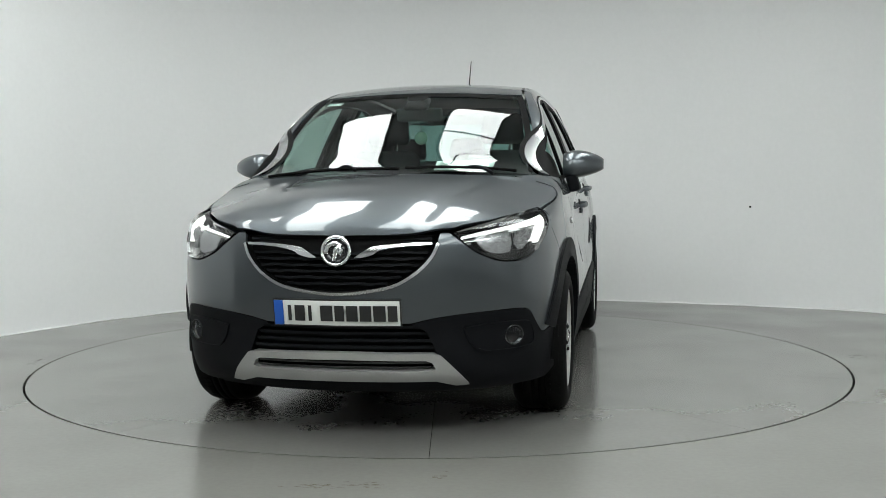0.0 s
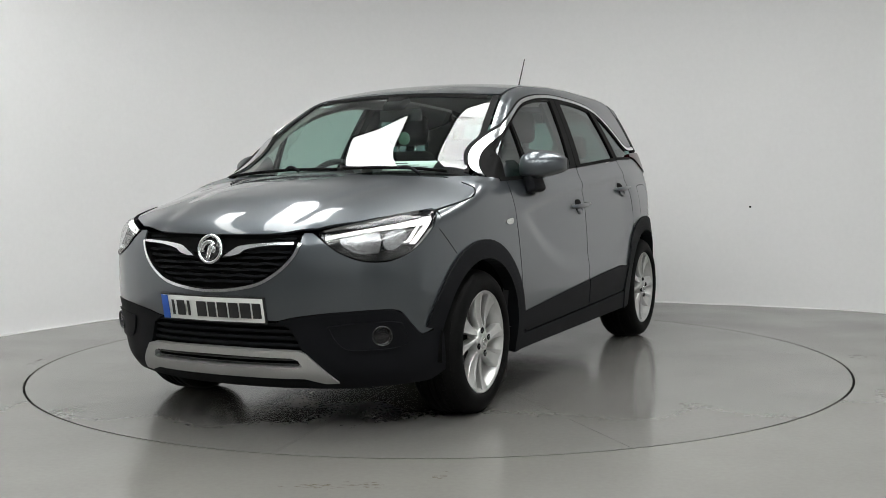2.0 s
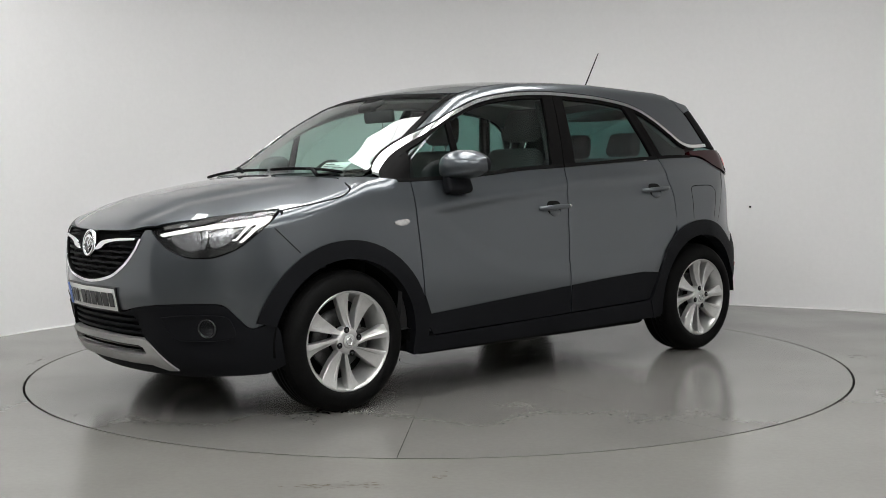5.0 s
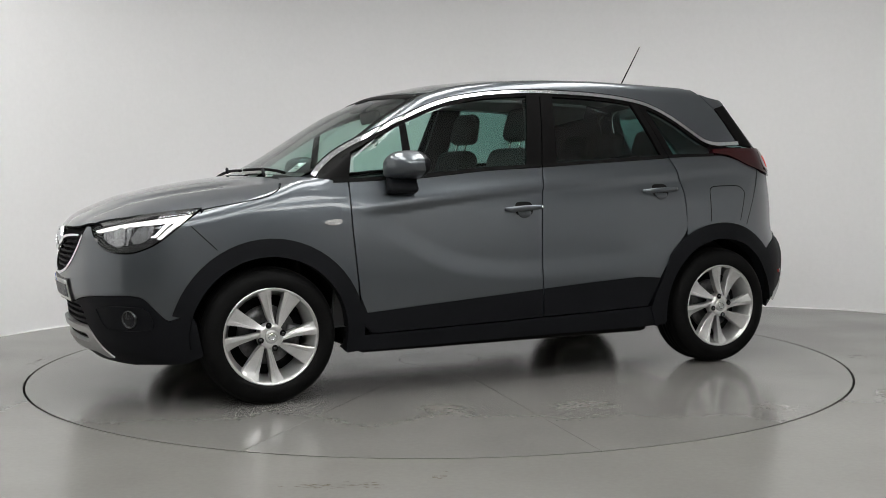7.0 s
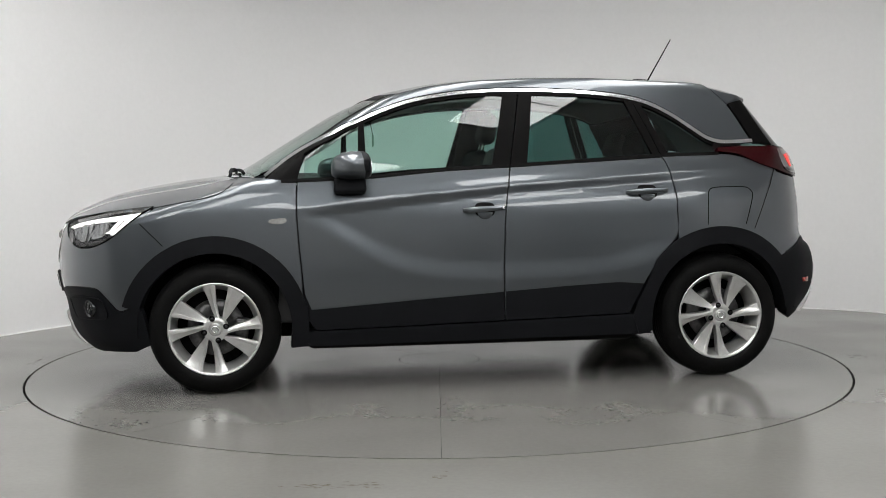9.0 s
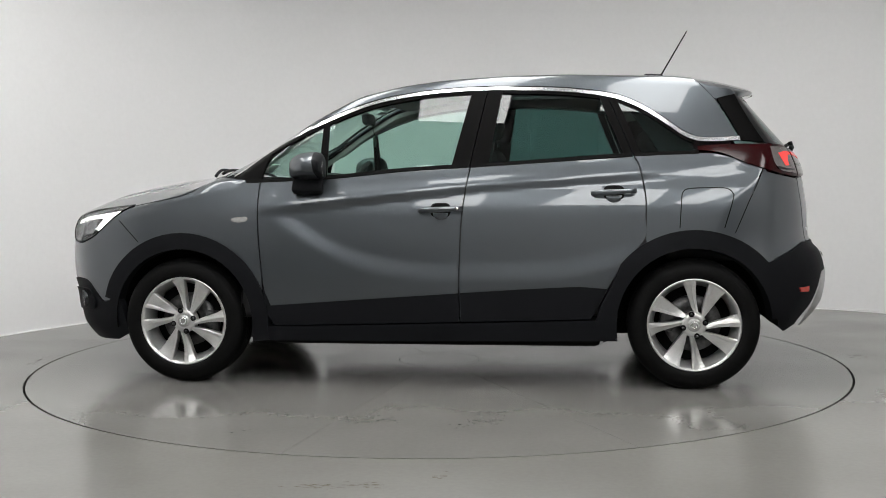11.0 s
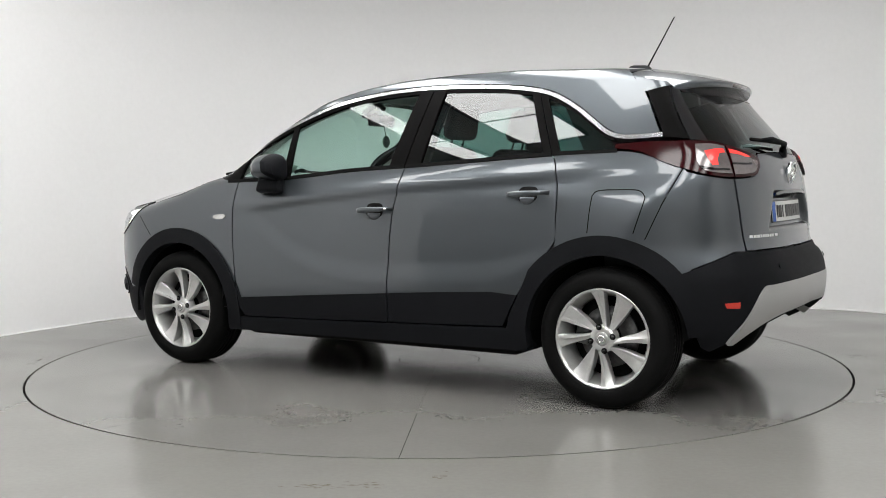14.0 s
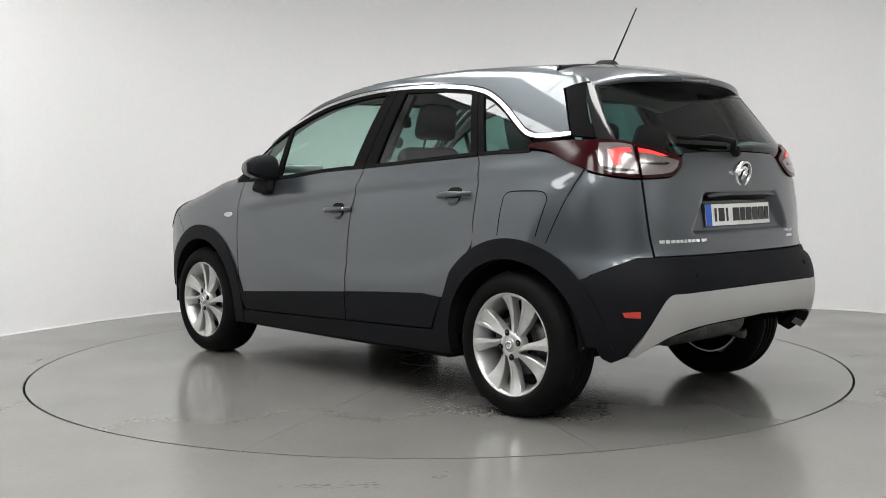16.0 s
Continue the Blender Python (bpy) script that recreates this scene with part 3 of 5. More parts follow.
part("screen_edge", patch("T", ribbon(top_run, 0.05), off=-0.001, depth=0.0, cell=0.03), PILLAR, bpy.data.objects["windscreen"], "black printed edge of the glass")
roof_half = spl([(0.452, 0.0), (0.447, 0.2), (0.422, 0.4), (0.365, 0.54)], 6) + [(x, float(EDGE_Y(x)) - 0.004) for x in np.linspace(0.34, -1.30, 40)] + spl([(-1.305, 0.48), (-1.32, 0.25), (-1.325, 0.0)], 6)
part("roof", patch("T", sym_top(roof_half), depth=0.012, cell=0.03), PAINT, CAR)
bonnet_run = spl([(1.585, 0.921), (1.496, 0.938), (1.4, 0.955), (1.306, 0.975), (1.25, 1.0), (1.213, 1.032), (1.19, 1.062)], 4)
bonnet_side = [(float(q[0]), max(float(q[1]) + 0.001, 0.70)) for q in surf("S", bonnet_run)[0]]
hood_half = spl([(2.122, 0.0), (2.108, 0.2), (2.078, 0.32), (2.045, 0.41)], 6) + spl([(2.03, 0.45), (1.96, 0.535), (1.89, 0.6), (1.75, 0.68), (1.66, 0.715)], 5) + bonnet_side + spl([(1.18, 0.68), (1.215, 0.5), (1.265, 0.25), (1.28, 0.0)], 6)
part("bonnet", patch("T", sym_top(hood_half), cell=0.018, gap=G), PAINT, CAR)
cowl_half = spl([(1.165, 0.70), (1.205, 0.5), (1.255, 0.25), (1.27, 0.0)], 6)[::-1] + spl([(1.11, 0.69), (1.185, 0.45), (1.235, 0.2), (1.24, 0.0)], 6)
part("cowl", patch("T", sym_top(cowl_half), off=-0.016, depth=0.01), PLASTIC, CAR, "black plastic scuttle panel")

# windows and their surrounds
def window(x_lo, x_hi, slant_lo, slant_hi, drop=0.004):
    """An outline between the belt and the chrome from x_lo (rear) to x_hi (front); the slants lean the ends, rear and front, at the top."""
    lo = [(x, belt(x) + 0.008) for x in np.linspace(x_lo, x_hi, 12)]
    hi = [(x, dlo(x) - drop) for x in np.linspace(x_hi + slant_hi, x_lo + slant_lo, 24)]
    return lo + hi


both("front_window", "S", window(-0.10, 0.545, -0.095, 0.005), PANE, doors_f, off=-0.007, depth=0.0, cell=0.05, label="green-tinted side window")
both("quarter_light", "S", [(x, belt(x) + 0.008) for x in np.linspace(0.585, 0.86, 6)] + [(x, dlo(x) - 0.004) for x in np.linspace(0.845, 0.578, 12)], PANE, doors_f, off=-0.007, depth=0.0, label="small tinted front corner window")
both("rear_window", "S", window(-0.968, -0.285, 0.125, -0.06), PRIVACY, doors_r, off=-0.007, depth=0.0, cell=0.05, label="dark privacy glass")
both("rear_corner_window", "S", [(x, belt(x) + 0.008) for x in np.linspace(-1.315, -1.045, 6)] + [(x, dlo(x) - 0.004) for x in np.linspace(-0.925, -1.29, 20)], PRIVACY, quarters, off=-0.007, depth=0.0, label="dark corner glass")
both("mirror_sail", "S", [(0.89, belt(0.89) + 0.004), (1.03, 1.052), (1.035, 1.062)] + [(x, dlo(x)) for x in np.linspace(1.02, 0.85, 8)], PILLAR, doors_f, depth=0.02)
both("window_strut", "S", [(0.543, belt(0.54)), (0.588, belt(0.58)), (0.578, dlo(0.578)), (0.548, dlo(0.548))], PILLAR, doors_f, off=0.002, depth=0.015)
both("pillar_cover", "S", [(-0.098, belt(-0.098)), (-0.190, belt(-0.19)), (-0.27, dlo(-0.27)), (-0.193, dlo(-0.193))], PILLAR, doors_f, off=0.002, depth=0.02)
both("pillar_cover", "S", [(-0.196, belt(-0.196)), (-0.283, belt(-0.283)), (-0.347, dlo(-0.347)), (-0.276, dlo(-0.276))], PILLAR, doors_r, off=0.002, depth=0.02)
both("pillar_cover", "S", [(-0.965, belt(-0.965)), (-1.006, belt(-1.006)), (-0.885, dlo(-0.885)), (-0.84, dlo(-0.84))], PILLAR, doors_r, off=0.002, depth=0.02)
both("pillar_cover", "S", [(-1.01, belt(-1.01)), (-1.05, belt(-1.05)), (-0.928, dlo(-0.928)), (-0.889, dlo(-0.889))], PILLAR, quarters, off=0.001, depth=0.02)
both("belt_seal", "S", ribbon([(x, belt(x)) for x in np.linspace(0.97, -0.188, 40)], 0.017), SEAL, doors_f, off=0.004, depth=0.014)
both("belt_seal", "S", ribbon([(x, belt(x)) for x in np.linspace(-0.198, -1.006, 40)], 0.017), SEAL, doors_r, off=0.004, depth=0.014)
both("belt_seal", "S", ribbon([(x, belt(x)) for x in np.linspace(-1.012, -1.33, 20)], 0.016), SEAL, quarters, off=0.004, depth=0.014)
frame_run = [(x, dlo(x) - 0.006) for x in np.linspace(1.0, -1.31, 120)]
both("window_frame", "S", ribbon(frame_run, 0.014), PILLAR, off=-0.001, depth=0.02, label="black window frame")
both("roof_strip_gap", "S", ribbon([(x, float(chrome_z(x)) + 0.0125) for x in np.linspace(1.0, -1.30, 90)], 0.008), SEAL, off=0.001, depth=0.0, label="dark joint above the chrome strip")
both("roof_strip", "S", ribbon(CHROME_RUN, (0.015, 0.019)), CHROME, off=0.005, depth=0.012, cell=0.02, label="chrome strip along the roofline")

# black cladding
both("door_cladding", "S", [(0.868, 0.50), (0.862, 0.44), (0.843, 0.352), (0.812, 0.309)] + spl([(0.79, 0.307), (0.3, 0.319), (-0.141, 0.331)], 4) + [(-0.139, 0.478)] + [(0.3, 0.448), (0.70, 0.419), (0.83, 0.41)], PLASTIC, doors_f, off=0.006, depth=0.014, gap=0.001)
both("door_cladding", "S", spl([(-0.15, 0.332), (-0.5, 0.341), (-0.80, 0.351)], 4) + [(-0.88, 0.503), (-0.74, 0.514), (-0.45, 0.499), (-0.148, 0.479)], PLASTIC, doors_r, off=0.006, depth=0.014, gap=0.001)
both("sill", "S", [(0.935, 0.225), (0.84, 0.30)] + spl([(0.80, 0.301), (0.3, 0.312), (-0.5, 0.334), (-0.83, 0.344)], 4) + [(-0.93, 0.24)], PLASTIC, off=0.006, depth=0.10, label="black plastic sill")
both("front_arch_trim", "S", ring(WHEEL_X, WHEEL_Z, ARCH_R, 15, 190) + [(0.838, 0.232), (0.93, 0.222)] + ring(WHEEL_X, WHEEL_Z, 0.374, 190, 15), PLASTIC, off=0.012, depth=0.06, cell=0.02, label="black wheel-arch trim")
both("rear_arch_trim", "S", ring(-WHEEL_X, WHEEL_Z, ARCH_R + 0.01, 40, 178) + [(-1.765, 0.35)] + ring(-WHEEL_X, WHEEL_Z, 0.378, 176, -10) + [(-0.86, 0.235), (-0.82, 0.335), (-0.845, 0.41), (-0.905, 0.53)], PLASTIC, off=0.012, depth=0.06, cell=0.02, label="black wheel-arch trim")

# nose
half = spl([(0, 0.604), (6, 0.61), (12.5, 0.632), (19.5, 0.688), (23.2, 0.76), (24.6, 0.825)], 5) + [(25.2, 0.842), (27.2, 0.842)] + spl([(28.0, 0.832), (31, 0.79), (33.8, 0.757), (38.4, 0.727), (42.5, 0.722), (46.3, 0.729), (51.8, 0.768), (57.6, 0.845), (62.3, 0.915)], 5) + [(66.0, 0.80)] + [(68.4, 0.72), (66.5, 0.62), (63, 0.52), (61, 0.45)] + spl([(57.5, 0.43), (54, 0.418), (51, 0.462), (48, 0.515), (45, 0.528), (39.4, 0.528), (30, 0.518), (23, 0.503), (18, 0.484)], 5) + [(0, 0.478)]
bumper = part("front_bumper", patch("F", sym(half), depth=0.02, cell=0.025, gap=0.0018), PAINT, CAR)
claw = spl([(18, 0.482), (23, 0.501), (30, 0.516), (39.4, 0.526), (45, 0.526), (48, 0.513), (51, 0.460), (54, 0.416), (57.5, 0.428)], 5) + [(60, 0.448), (61.5, 0.40), (63, 0.25), (58, 0.215), (45, 0.205), (36, 0.205), (33.5, 0.228), (28, 0.3), (24.2, 0.362), (21.5, 0.45)]
for s in (1, -1):
    c = part("bumper_cladding", patch("F", claw, off=0.003, depth=0.04, cell=0.025, side=s), PLASTIC, bumper, "black plastic bumper corner")
    pocket = spl([(30.5, 0.462), (36, 0.474), (42, 0.478), (47.5, 0.472), (49.3, 0.44), (49.8, 0.385), (46.5, 0.368), (40, 0.364), (35, 0.368), (32.2, 0.405), (30.5, 0.462)], 4)[:-1]
    part("fog_lamp_frame", patch("F", ribbon_deg(pocket + pocket[:1], 0.007), off=0.012, depth=0.012, side=s, cell=0.02), PLASTIC, c)
    part("fog_lamp_pocket", patch("F", pocket, off=0.0085, depth=0.0, side=s, cell=0.03), PLASTIC, c, "black fog lamp surround")
    P, N = surf("F", [(43.4, 0.423)])
    m = Matrix.Translation(Vector((P[0] - N[0] * 0.001) * np.array([1, s, 1]))) @ (Vector(N[0] * np.array([1, s, 1])).lerp(Vector((1, 0, 0)), 0.25).to_track_quat("Y", "Z").to_matrix().to_4x4())
    fog = part("fog_lamp", lathe([(0.001, 0.002), (0.03, 0.004), (0.036, 0.016), (0.041, 0.02), (0.044, 0.01), (0.044, -0.03)], 28, m), FOGGLASS, c, "round clear fog lamp")
    part("lens", lathe([(0.001, 0.02), (0.02, 0.0185), (0.034, 0.014)], 28, m), CLEAR, fog)
recess = sym([(0, 0.482), (18, 0.486), (21.6, 0.45), (24.4, 0.358), (0, 0.36)])
low = part("lower_grille", patch("F", recess, off=-0.035, depth=-0.035, cell=0.04), VOID, bumper, "black lower air intake")
for z in (0.384, 0.412, 0.440, 0.466):
    w = 24.0 - (z - 0.358) * 28
    part("grille_bar", patch("F", sym([(0, z + 0.006), (w, z + 0.006), (w, z - 0.006), (0, z - 0.006)]), off=-0.010, depth=0.02, cell=0.05), PLASTIC, low)
bars = [sym([(0, 0.366), (23.0, 0.361), (25.0, 0.354), (23.0, 0.325), (21.5, 0.334), (0, 0.338)]), sym([(0, 0.290), (22.5, 0.291), (24.0, 0.30), (33.3, 0.229), (30, 0.226), (24.5, 0.248), (0, 0.248)])]
ends = [[(25.0, 0.354), (29, 0.292), (33.3, 0.229), (24.0, 0.30), (23.0, 0.325)]]
part("skid_plate", join(*[patch("F", q, off=0.010, depth=0.03, cell=0.02) for q in bars], *[patch("F", q, off=0.010, depth=0.03, cell=0.02, side=s) for q in ends for s in (1, -1)]), SATIN, bumper, "satin silver skid plate")
slot = part("skid_slot", patch("F", sym([(0, 0.342), (23.5, 0.338), (25, 0.292), (0, 0.286)]), off=-0.03, depth=0.0, cell=0.05), VOID, bumper)
for z in (0.302, 0.322):
    part("grille_bar", patch("F", sym([(0, z + 0.004), (23, z + 0.004), (23, z - 0.004), (0, z - 0.004)]), off=-0.006, depth=0.015, cell=0.05), GLOSS, slot)
part("lower_lip", patch("F", sym([(0, 0.248), (24.5, 0.248), (33.4, 0.229), (38, 0.206), (42, 0.19), (0, 0.185)]), off=-0.004, depth=0.04, cell=0.03), PLASTIC, bumper, "black plastic lip")

# upper grille
g_half = spl([(0, 0.610), (0.10, 0.616), (0.2, 0.636), (0.3, 0.684), (0.36, 0.744), (0.385, 0.80), (0.392, 0.832)], 5)
g_edge = [(-u, v) for u, v in g_half[::-1]] + g_half[1:]
grille = part("grille", patch("X", g_edge, off=-0.03, depth=-0.03, cell=0.04), VOID, CAR, "black radiator grille")
gw = Table([(v, u) for u, v in g_half], 0.006)
for k, z in enumerate((0.643, 0.668, 0.693, 0.718, 0.743, 0.768)):
    w = max(0.1, float(gw(z)) - 0.012)
    wave = [(y, z + 0.0022 * math.cos(y * 48) * (1 if k % 2 else -1)) for y in np.linspace(-w, w, 41)]
    part("grille_bar", patch("X", ribbon(wave, 0.010), off=-0.010, depth=0.02, cell=0.05), PLASTIC, grille)
for z in (0.806, 0.822):
    part("grille_bar", patch("X", ribbon([(-0.375, z), (0.375, z)], 0.009), off=-0.008, depth=0.02, cell=0.05), PLASTIC, grille)
part("grille_surround", patch("X", ribbon(spl([(-0.398, 0.80), (-0.37, 0.742), (-0.306, 0.678), (-0.2, 0.627), (0, 0.603), (0.2, 0.627), (0.306, 0.678), (0.37, 0.742), (0.398, 0.80)], 6), 0.012), off=0.004, depth=0.015, cell=0.02), CHROME, grille, "thin chrome surround")
for s in (1, -1):
    wing = spl([(0.375, 0.802), (0.25, 0.797), (0.15, 0.786), (0.118, 0.772)], 4) + spl([(0.085, 0.752), (0.075, 0.744)], 2) + spl([(0.11, 0.746), (0.15, 0.757), (0.175, 0.772), (0.25, 0.786), (0.375, 0.793)], 4)
    part("grille_wing", patch("X", wing, off=0.012, depth=0.02, side=s, cell=0.02), CHROME, grille, "chrome grille wing")


def badge(x, y, z, r, back, parent):
    """A round chrome emblem: a ring round a raised curl, left plain."""
    m = Matrix.Translation((x, y, z)) @ pose(0, 0, 0, 0, 0, 90 if back else -90) @ pose(0, 0, 0, -12 if back else 8)
    b = part("badge", lathe([(r * 0.78, 0.0), (r * 0.80, 0.010), (r * 0.9, 0.014), (r, 0.009), (r, -0.012), (r * 0.78, -0.012)], 40, m), CHROME, parent, "round chrome badge")
    part("badge_back", lathe([(0.001, 0.002), (r * 0.8, 0.0), (r * 0.8, -0.01)], 32, m), GLOSS, b)
    curl = [(r * (0.25 + 0.42 * k) * math.cos(3.9 - 4.2 * k), 0.004, r * (0.25 + 0.42 * k) * math.sin(3.9 - 4.2 * k)) for k in np.linspace(0, 1, 18)]
    bm = merge(tube(curl, r * 0.17, 8), tube([(-r * 0.35, 0.004, r * 0.45), (0, 0.006, r * 0.1), (r * 0.1, 0.004, -r * 0.6)], r * 0.16, 8))
    bm.transform(m)
    part("emblem", bm, CHROME, b, "plain raised chrome emblem")


badge(2.138, 0.0, 0.772, 0.062, False, grille)


def number_plate(kind, y0, y1, z0, z1, parent, off, rows):
    base = part("number_plate", patch(kind, [(y0, z0), (y1, z0), (y1, z1), (y0, z1)], off=off, depth=0.014, cell=0.3), INK, parent, "black-edged white number plate with blue band")
    b = 0.006
    part("plate_face", patch(kind, [(y0 + b, z0 + b), (y1 - b, z0 + b), (y1 - b, z1 - b), (y0 + b, z1 - b)], off=off + 0.002, depth=0.002, cell=0.3), PLATE, base)
    s = 1 if kind == "X" else -1
    l = (y0 if s > 0 else y1)
    part("blue_band", patch(kind, [(l + s * b, z0 + b), (l + s * 0.045, z0 + b), (l + s * 0.045, z1 - b), (l + s * b, z1 - b)], off=off + 0.0035, depth=0.001, cell=0.3), BLUE, base)
    zc, h = (z0 + z1) / 2, 0.03
    for a, c in rows:
        part("character_bar", patch(kind, [(l + s * a, zc - h), (l + s * c, zc - h), (l + s * c, zc + h), (l + s * a, zc + h)], off=off + 0.004, depth=0.001, cell=0.3), INK, base)


BARS = [(0.066, 0.08), (0.094, 0.136), (0.15, 0.164), (0.2, 0.25), (0.258, 0.296), (0.304, 0.35), (0.358, 0.404), (0.412, 0.46), (0.468, 0.505)]
number_plate("X", -0.262, 0.258, 0.476, 0.584, bumper, 0.012, BARS)

# headlamps
lamp = spl([(28.2, 0.838), (33, 0.857), (40, 0.879), (50, 0.905), (62.3, 0.924)], 5) + spl([(62.3, 0.922), (57.6, 0.849), (51.8, 0.772), (46.3, 0.733), (42.5, 0.726), (38.4, 0.731), (33.8, 0.760), (31, 0.793), (28.2, 0.838)], 5)[1:-1]
for s in (1, -1):
    h = part("headlight", patch("F", lamp, off=-0.045, depth=-0.05, side=s, cell=0.025), GLOSS, CAR, "clear headlight with lit daytime strip")
    lens = part("lens", patch("F", lamp, off=0.0, depth=0.0, side=s, cell=0.025), CLEAR, h, "clear lamp cover")
    strip = spl([(30.2, 0.826), (36, 0.846), (44, 0.868), (52, 0.887), (60.0, 0.905)], 5)
    part("daytime_strip", patch("F", [(u, v + 0.0015) for u, v in strip] + [(58.0, 0.872), (52.6, 0.79), (51.6, 0.79), (56.0, 0.862), (56.9, 0.886)] + [(u, v - 0.004) for u, v in strip[::-1][5:]], off=-0.010, depth=0.02, side=s, cell=0.015), DRL, h, "lit white daytime strip")
    part("daytime_hook", patch("F", [(53.9, 0.868), (54.6, 0.869), (51.3, 0.800), (49.9, 0.797), (49.8, 0.802), (50.8, 0.805)], off=-0.014, depth=0.015, side=s, cell=0.015), DRL, h, "lit white inner hook")
    part("reflector", patch("F", spl([(33.5, 0.82), (37, 0.838), (41, 0.845), (42, 0.80), (41.5, 0.76), (38, 0.757), (34.5, 0.785), (33.5, 0.82)], 3)[:-1], off=-0.03, side=s, depth=0.015, cell=0.02, lift=lambda uv: -0.04 + 3.0 * np.minimum(0.05, np.hypot((uv[:, 0] - 37.5) * 0.015, uv[:, 1] - 0.8)) ** 1.6), LAMPWHITE, h, "faceted chrome reflector")
    part("reflector", patch("F", spl([(45.5, 0.85), (49, 0.86), (50.5, 0.84), (49.5, 0.80), (47.5, 0.775), (45, 0.77), (44, 0.80), (45.5, 0.85)], 3)[:-1], side=s, depth=0.015, cell=0.02, lift=lambda uv: -0.04 + 3.0 * np.minimum(0.05, np.hypot((uv[:, 0] - 47) * 0.015, uv[:, 1] - 0.815)) ** 1.6), LAMPWHITE, h, "chrome reflector bowl")
    part("lamp_rib", patch("F", [(41.6, 0.855), (43.2, 0.86), (43.6, 0.80), (42.8, 0.76), (41.4, 0.76), (42.2, 0.80)], side=s, off=-0.022, depth=0.02, cell=0.03), LAMPWHITE, h, "bright lamp divider")

# tail
T_EDGE = [(43.6, 1.044), (42.5, 0.9), (41.7, 0.816), (40.4, 0.722)]
tg = [(0, 1.163), (15, 1.161), (27.5, 1.156)] + spl([(29.3, 1.125), (31, 1.085), (34, 1.054), (38, 1.046), (43.4, 1.042)], 4) + spl(T_EDGE, 4) + [(20, 0.722), (0, 0.722)]


def plate_hollow(uv):
    """The tailgate's hollow for the number plate, as a lift of the skin."""
    y = 0.735 * np.tan(np.radians(np.abs(uv[:, 0])))
    z = uv[:, 1]
    wide = 0.285 + np.clip(0.965 - z, 0, 0.2) * 0.6
    return -0.052 * step(wide + 0.02, wide - 0.02, y) * step(0.806, 0.826, z) * step(0.985, 0.955, z) * np.clip((z - 0.62) / 0.33, 0, 1)


gate = sharp(part("tailgate", patch("B", sym(tg), depth=0.02, cell=0.011, gap=0.002, lift=plate_hollow)[:2], PAINT, CAR), 40)
glass_half = [(0, 1.168), (15, 1.166), (28, 1.161)] + spl([(29.5, 1.14), (36, 1.166), (44, 1.197), (50, 1.205), (56.5, 1.216)], 4) + spl([(58.5, 1.3), (60.5, 1.40), (61.3, 1.47)], 4) + [(40, 1.476), (20, 1.478), (0, 1.478)]
part("rear_screen", patch("B", sym(glass_half), off=-0.004, depth=0.0, cell=0.04), PRIVACY, gate, "dark rear window glass")
for s in (1, -1):
    part("screen_border", patch("B", spl([(50.5, 1.208), (56.3, 1.22)], 3) + spl([(58.5, 1.3), (60.5, 1.40), (61.3, 1.468)], 4) + spl([(57.5, 1.468), (56.0, 1.40), (53.5, 1.3), (50.5, 1.208)], 4)[:-1], off=-0.002, depth=0.0, side=s, cell=0.03), GLOSS, gate, "black glass border")
    part("rear_fin", patch("B", [(56.8, 1.22), (64.2, 1.232)] + spl([(66.5, 1.33), (69.4, 1.435), (71.5, 1.48)], 4) + [(61.7, 1.485)] + spl([(61.0, 1.40), (59.0, 1.3), (56.8, 1.22)], 4)[:-1], off=0.002, depth=0.02, side=s, cell=0.03), PILLAR, CAR, "black rear pillar fin")
part("screen_border", patch("B", sym([(0, 1.476), (57, 1.468), (56, 1.44), (40, 1.435), (0, 1.437)]), off=-0.002, depth=0.0, cell=0.04), GLOSS, gate, "black glass border")

corner = spl([(58.8, 1.10), (66, 0.93), (71.4, 0.765)], 4) + [(68.5, 0.70), (63.5, 0.60), (60.3, 0.60)] + spl([(57.5, 0.645), (51, 0.685), (45, 0.718)], 4) + [(40.8, 0.716)] + spl([(40.9, 0.74), (42.0, 0.816), (42.8, 0.9), (43.9, 1.042)], 4) + spl([(46, 1.043), (50, 1.05), (55.3, 1.064), (58.3, 1.076)], 4)
corners = both("bumper_corner", "B", corner, PAINT, gap=G, cell=0.025)
black_half = [(0, 0.716), (40, 0.716)] + spl([(45, 0.716), (51, 0.683), (57.5, 0.643), (60.3, 0.628)], 4) + [(66.0, 0.70), (64.0, 0.60), (60.5, 0.5), (57.5, 0.4), (54.5, 0.3), (52, 0.28), (48, 0.308), (42, 0.358), (36, 0.402), (25, 0.434), (0, 0.45)]
rbump = part("rear_bumper", patch("B", sym(black_half), off=0.004, depth=0.06, cell=0.025, lift=lambda uv: 0.004 + 0.015 * step(0.685, 0.66, uv[:, 1]) * step(47, 42, np.abs(uv[:, 0]))), PLASTIC, CAR, "black plastic rear bumper")
sk = spl([(0, 0.578), (20, 0.575), (33, 0.569), (37.5, 0.562), (40.5, 0.50), (43, 0.43), (47.5, 0.318)], 4) + [(46.0, 0.316)] + spl([(42, 0.362), (36, 0.408), (25, 0.44), (0, 0.455)], 4)
part("skid_plate", patch("B", sym(sk), off=0.023, depth=0.05, cell=0.025), SATIN, rbump, "satin silver rear skid plate")
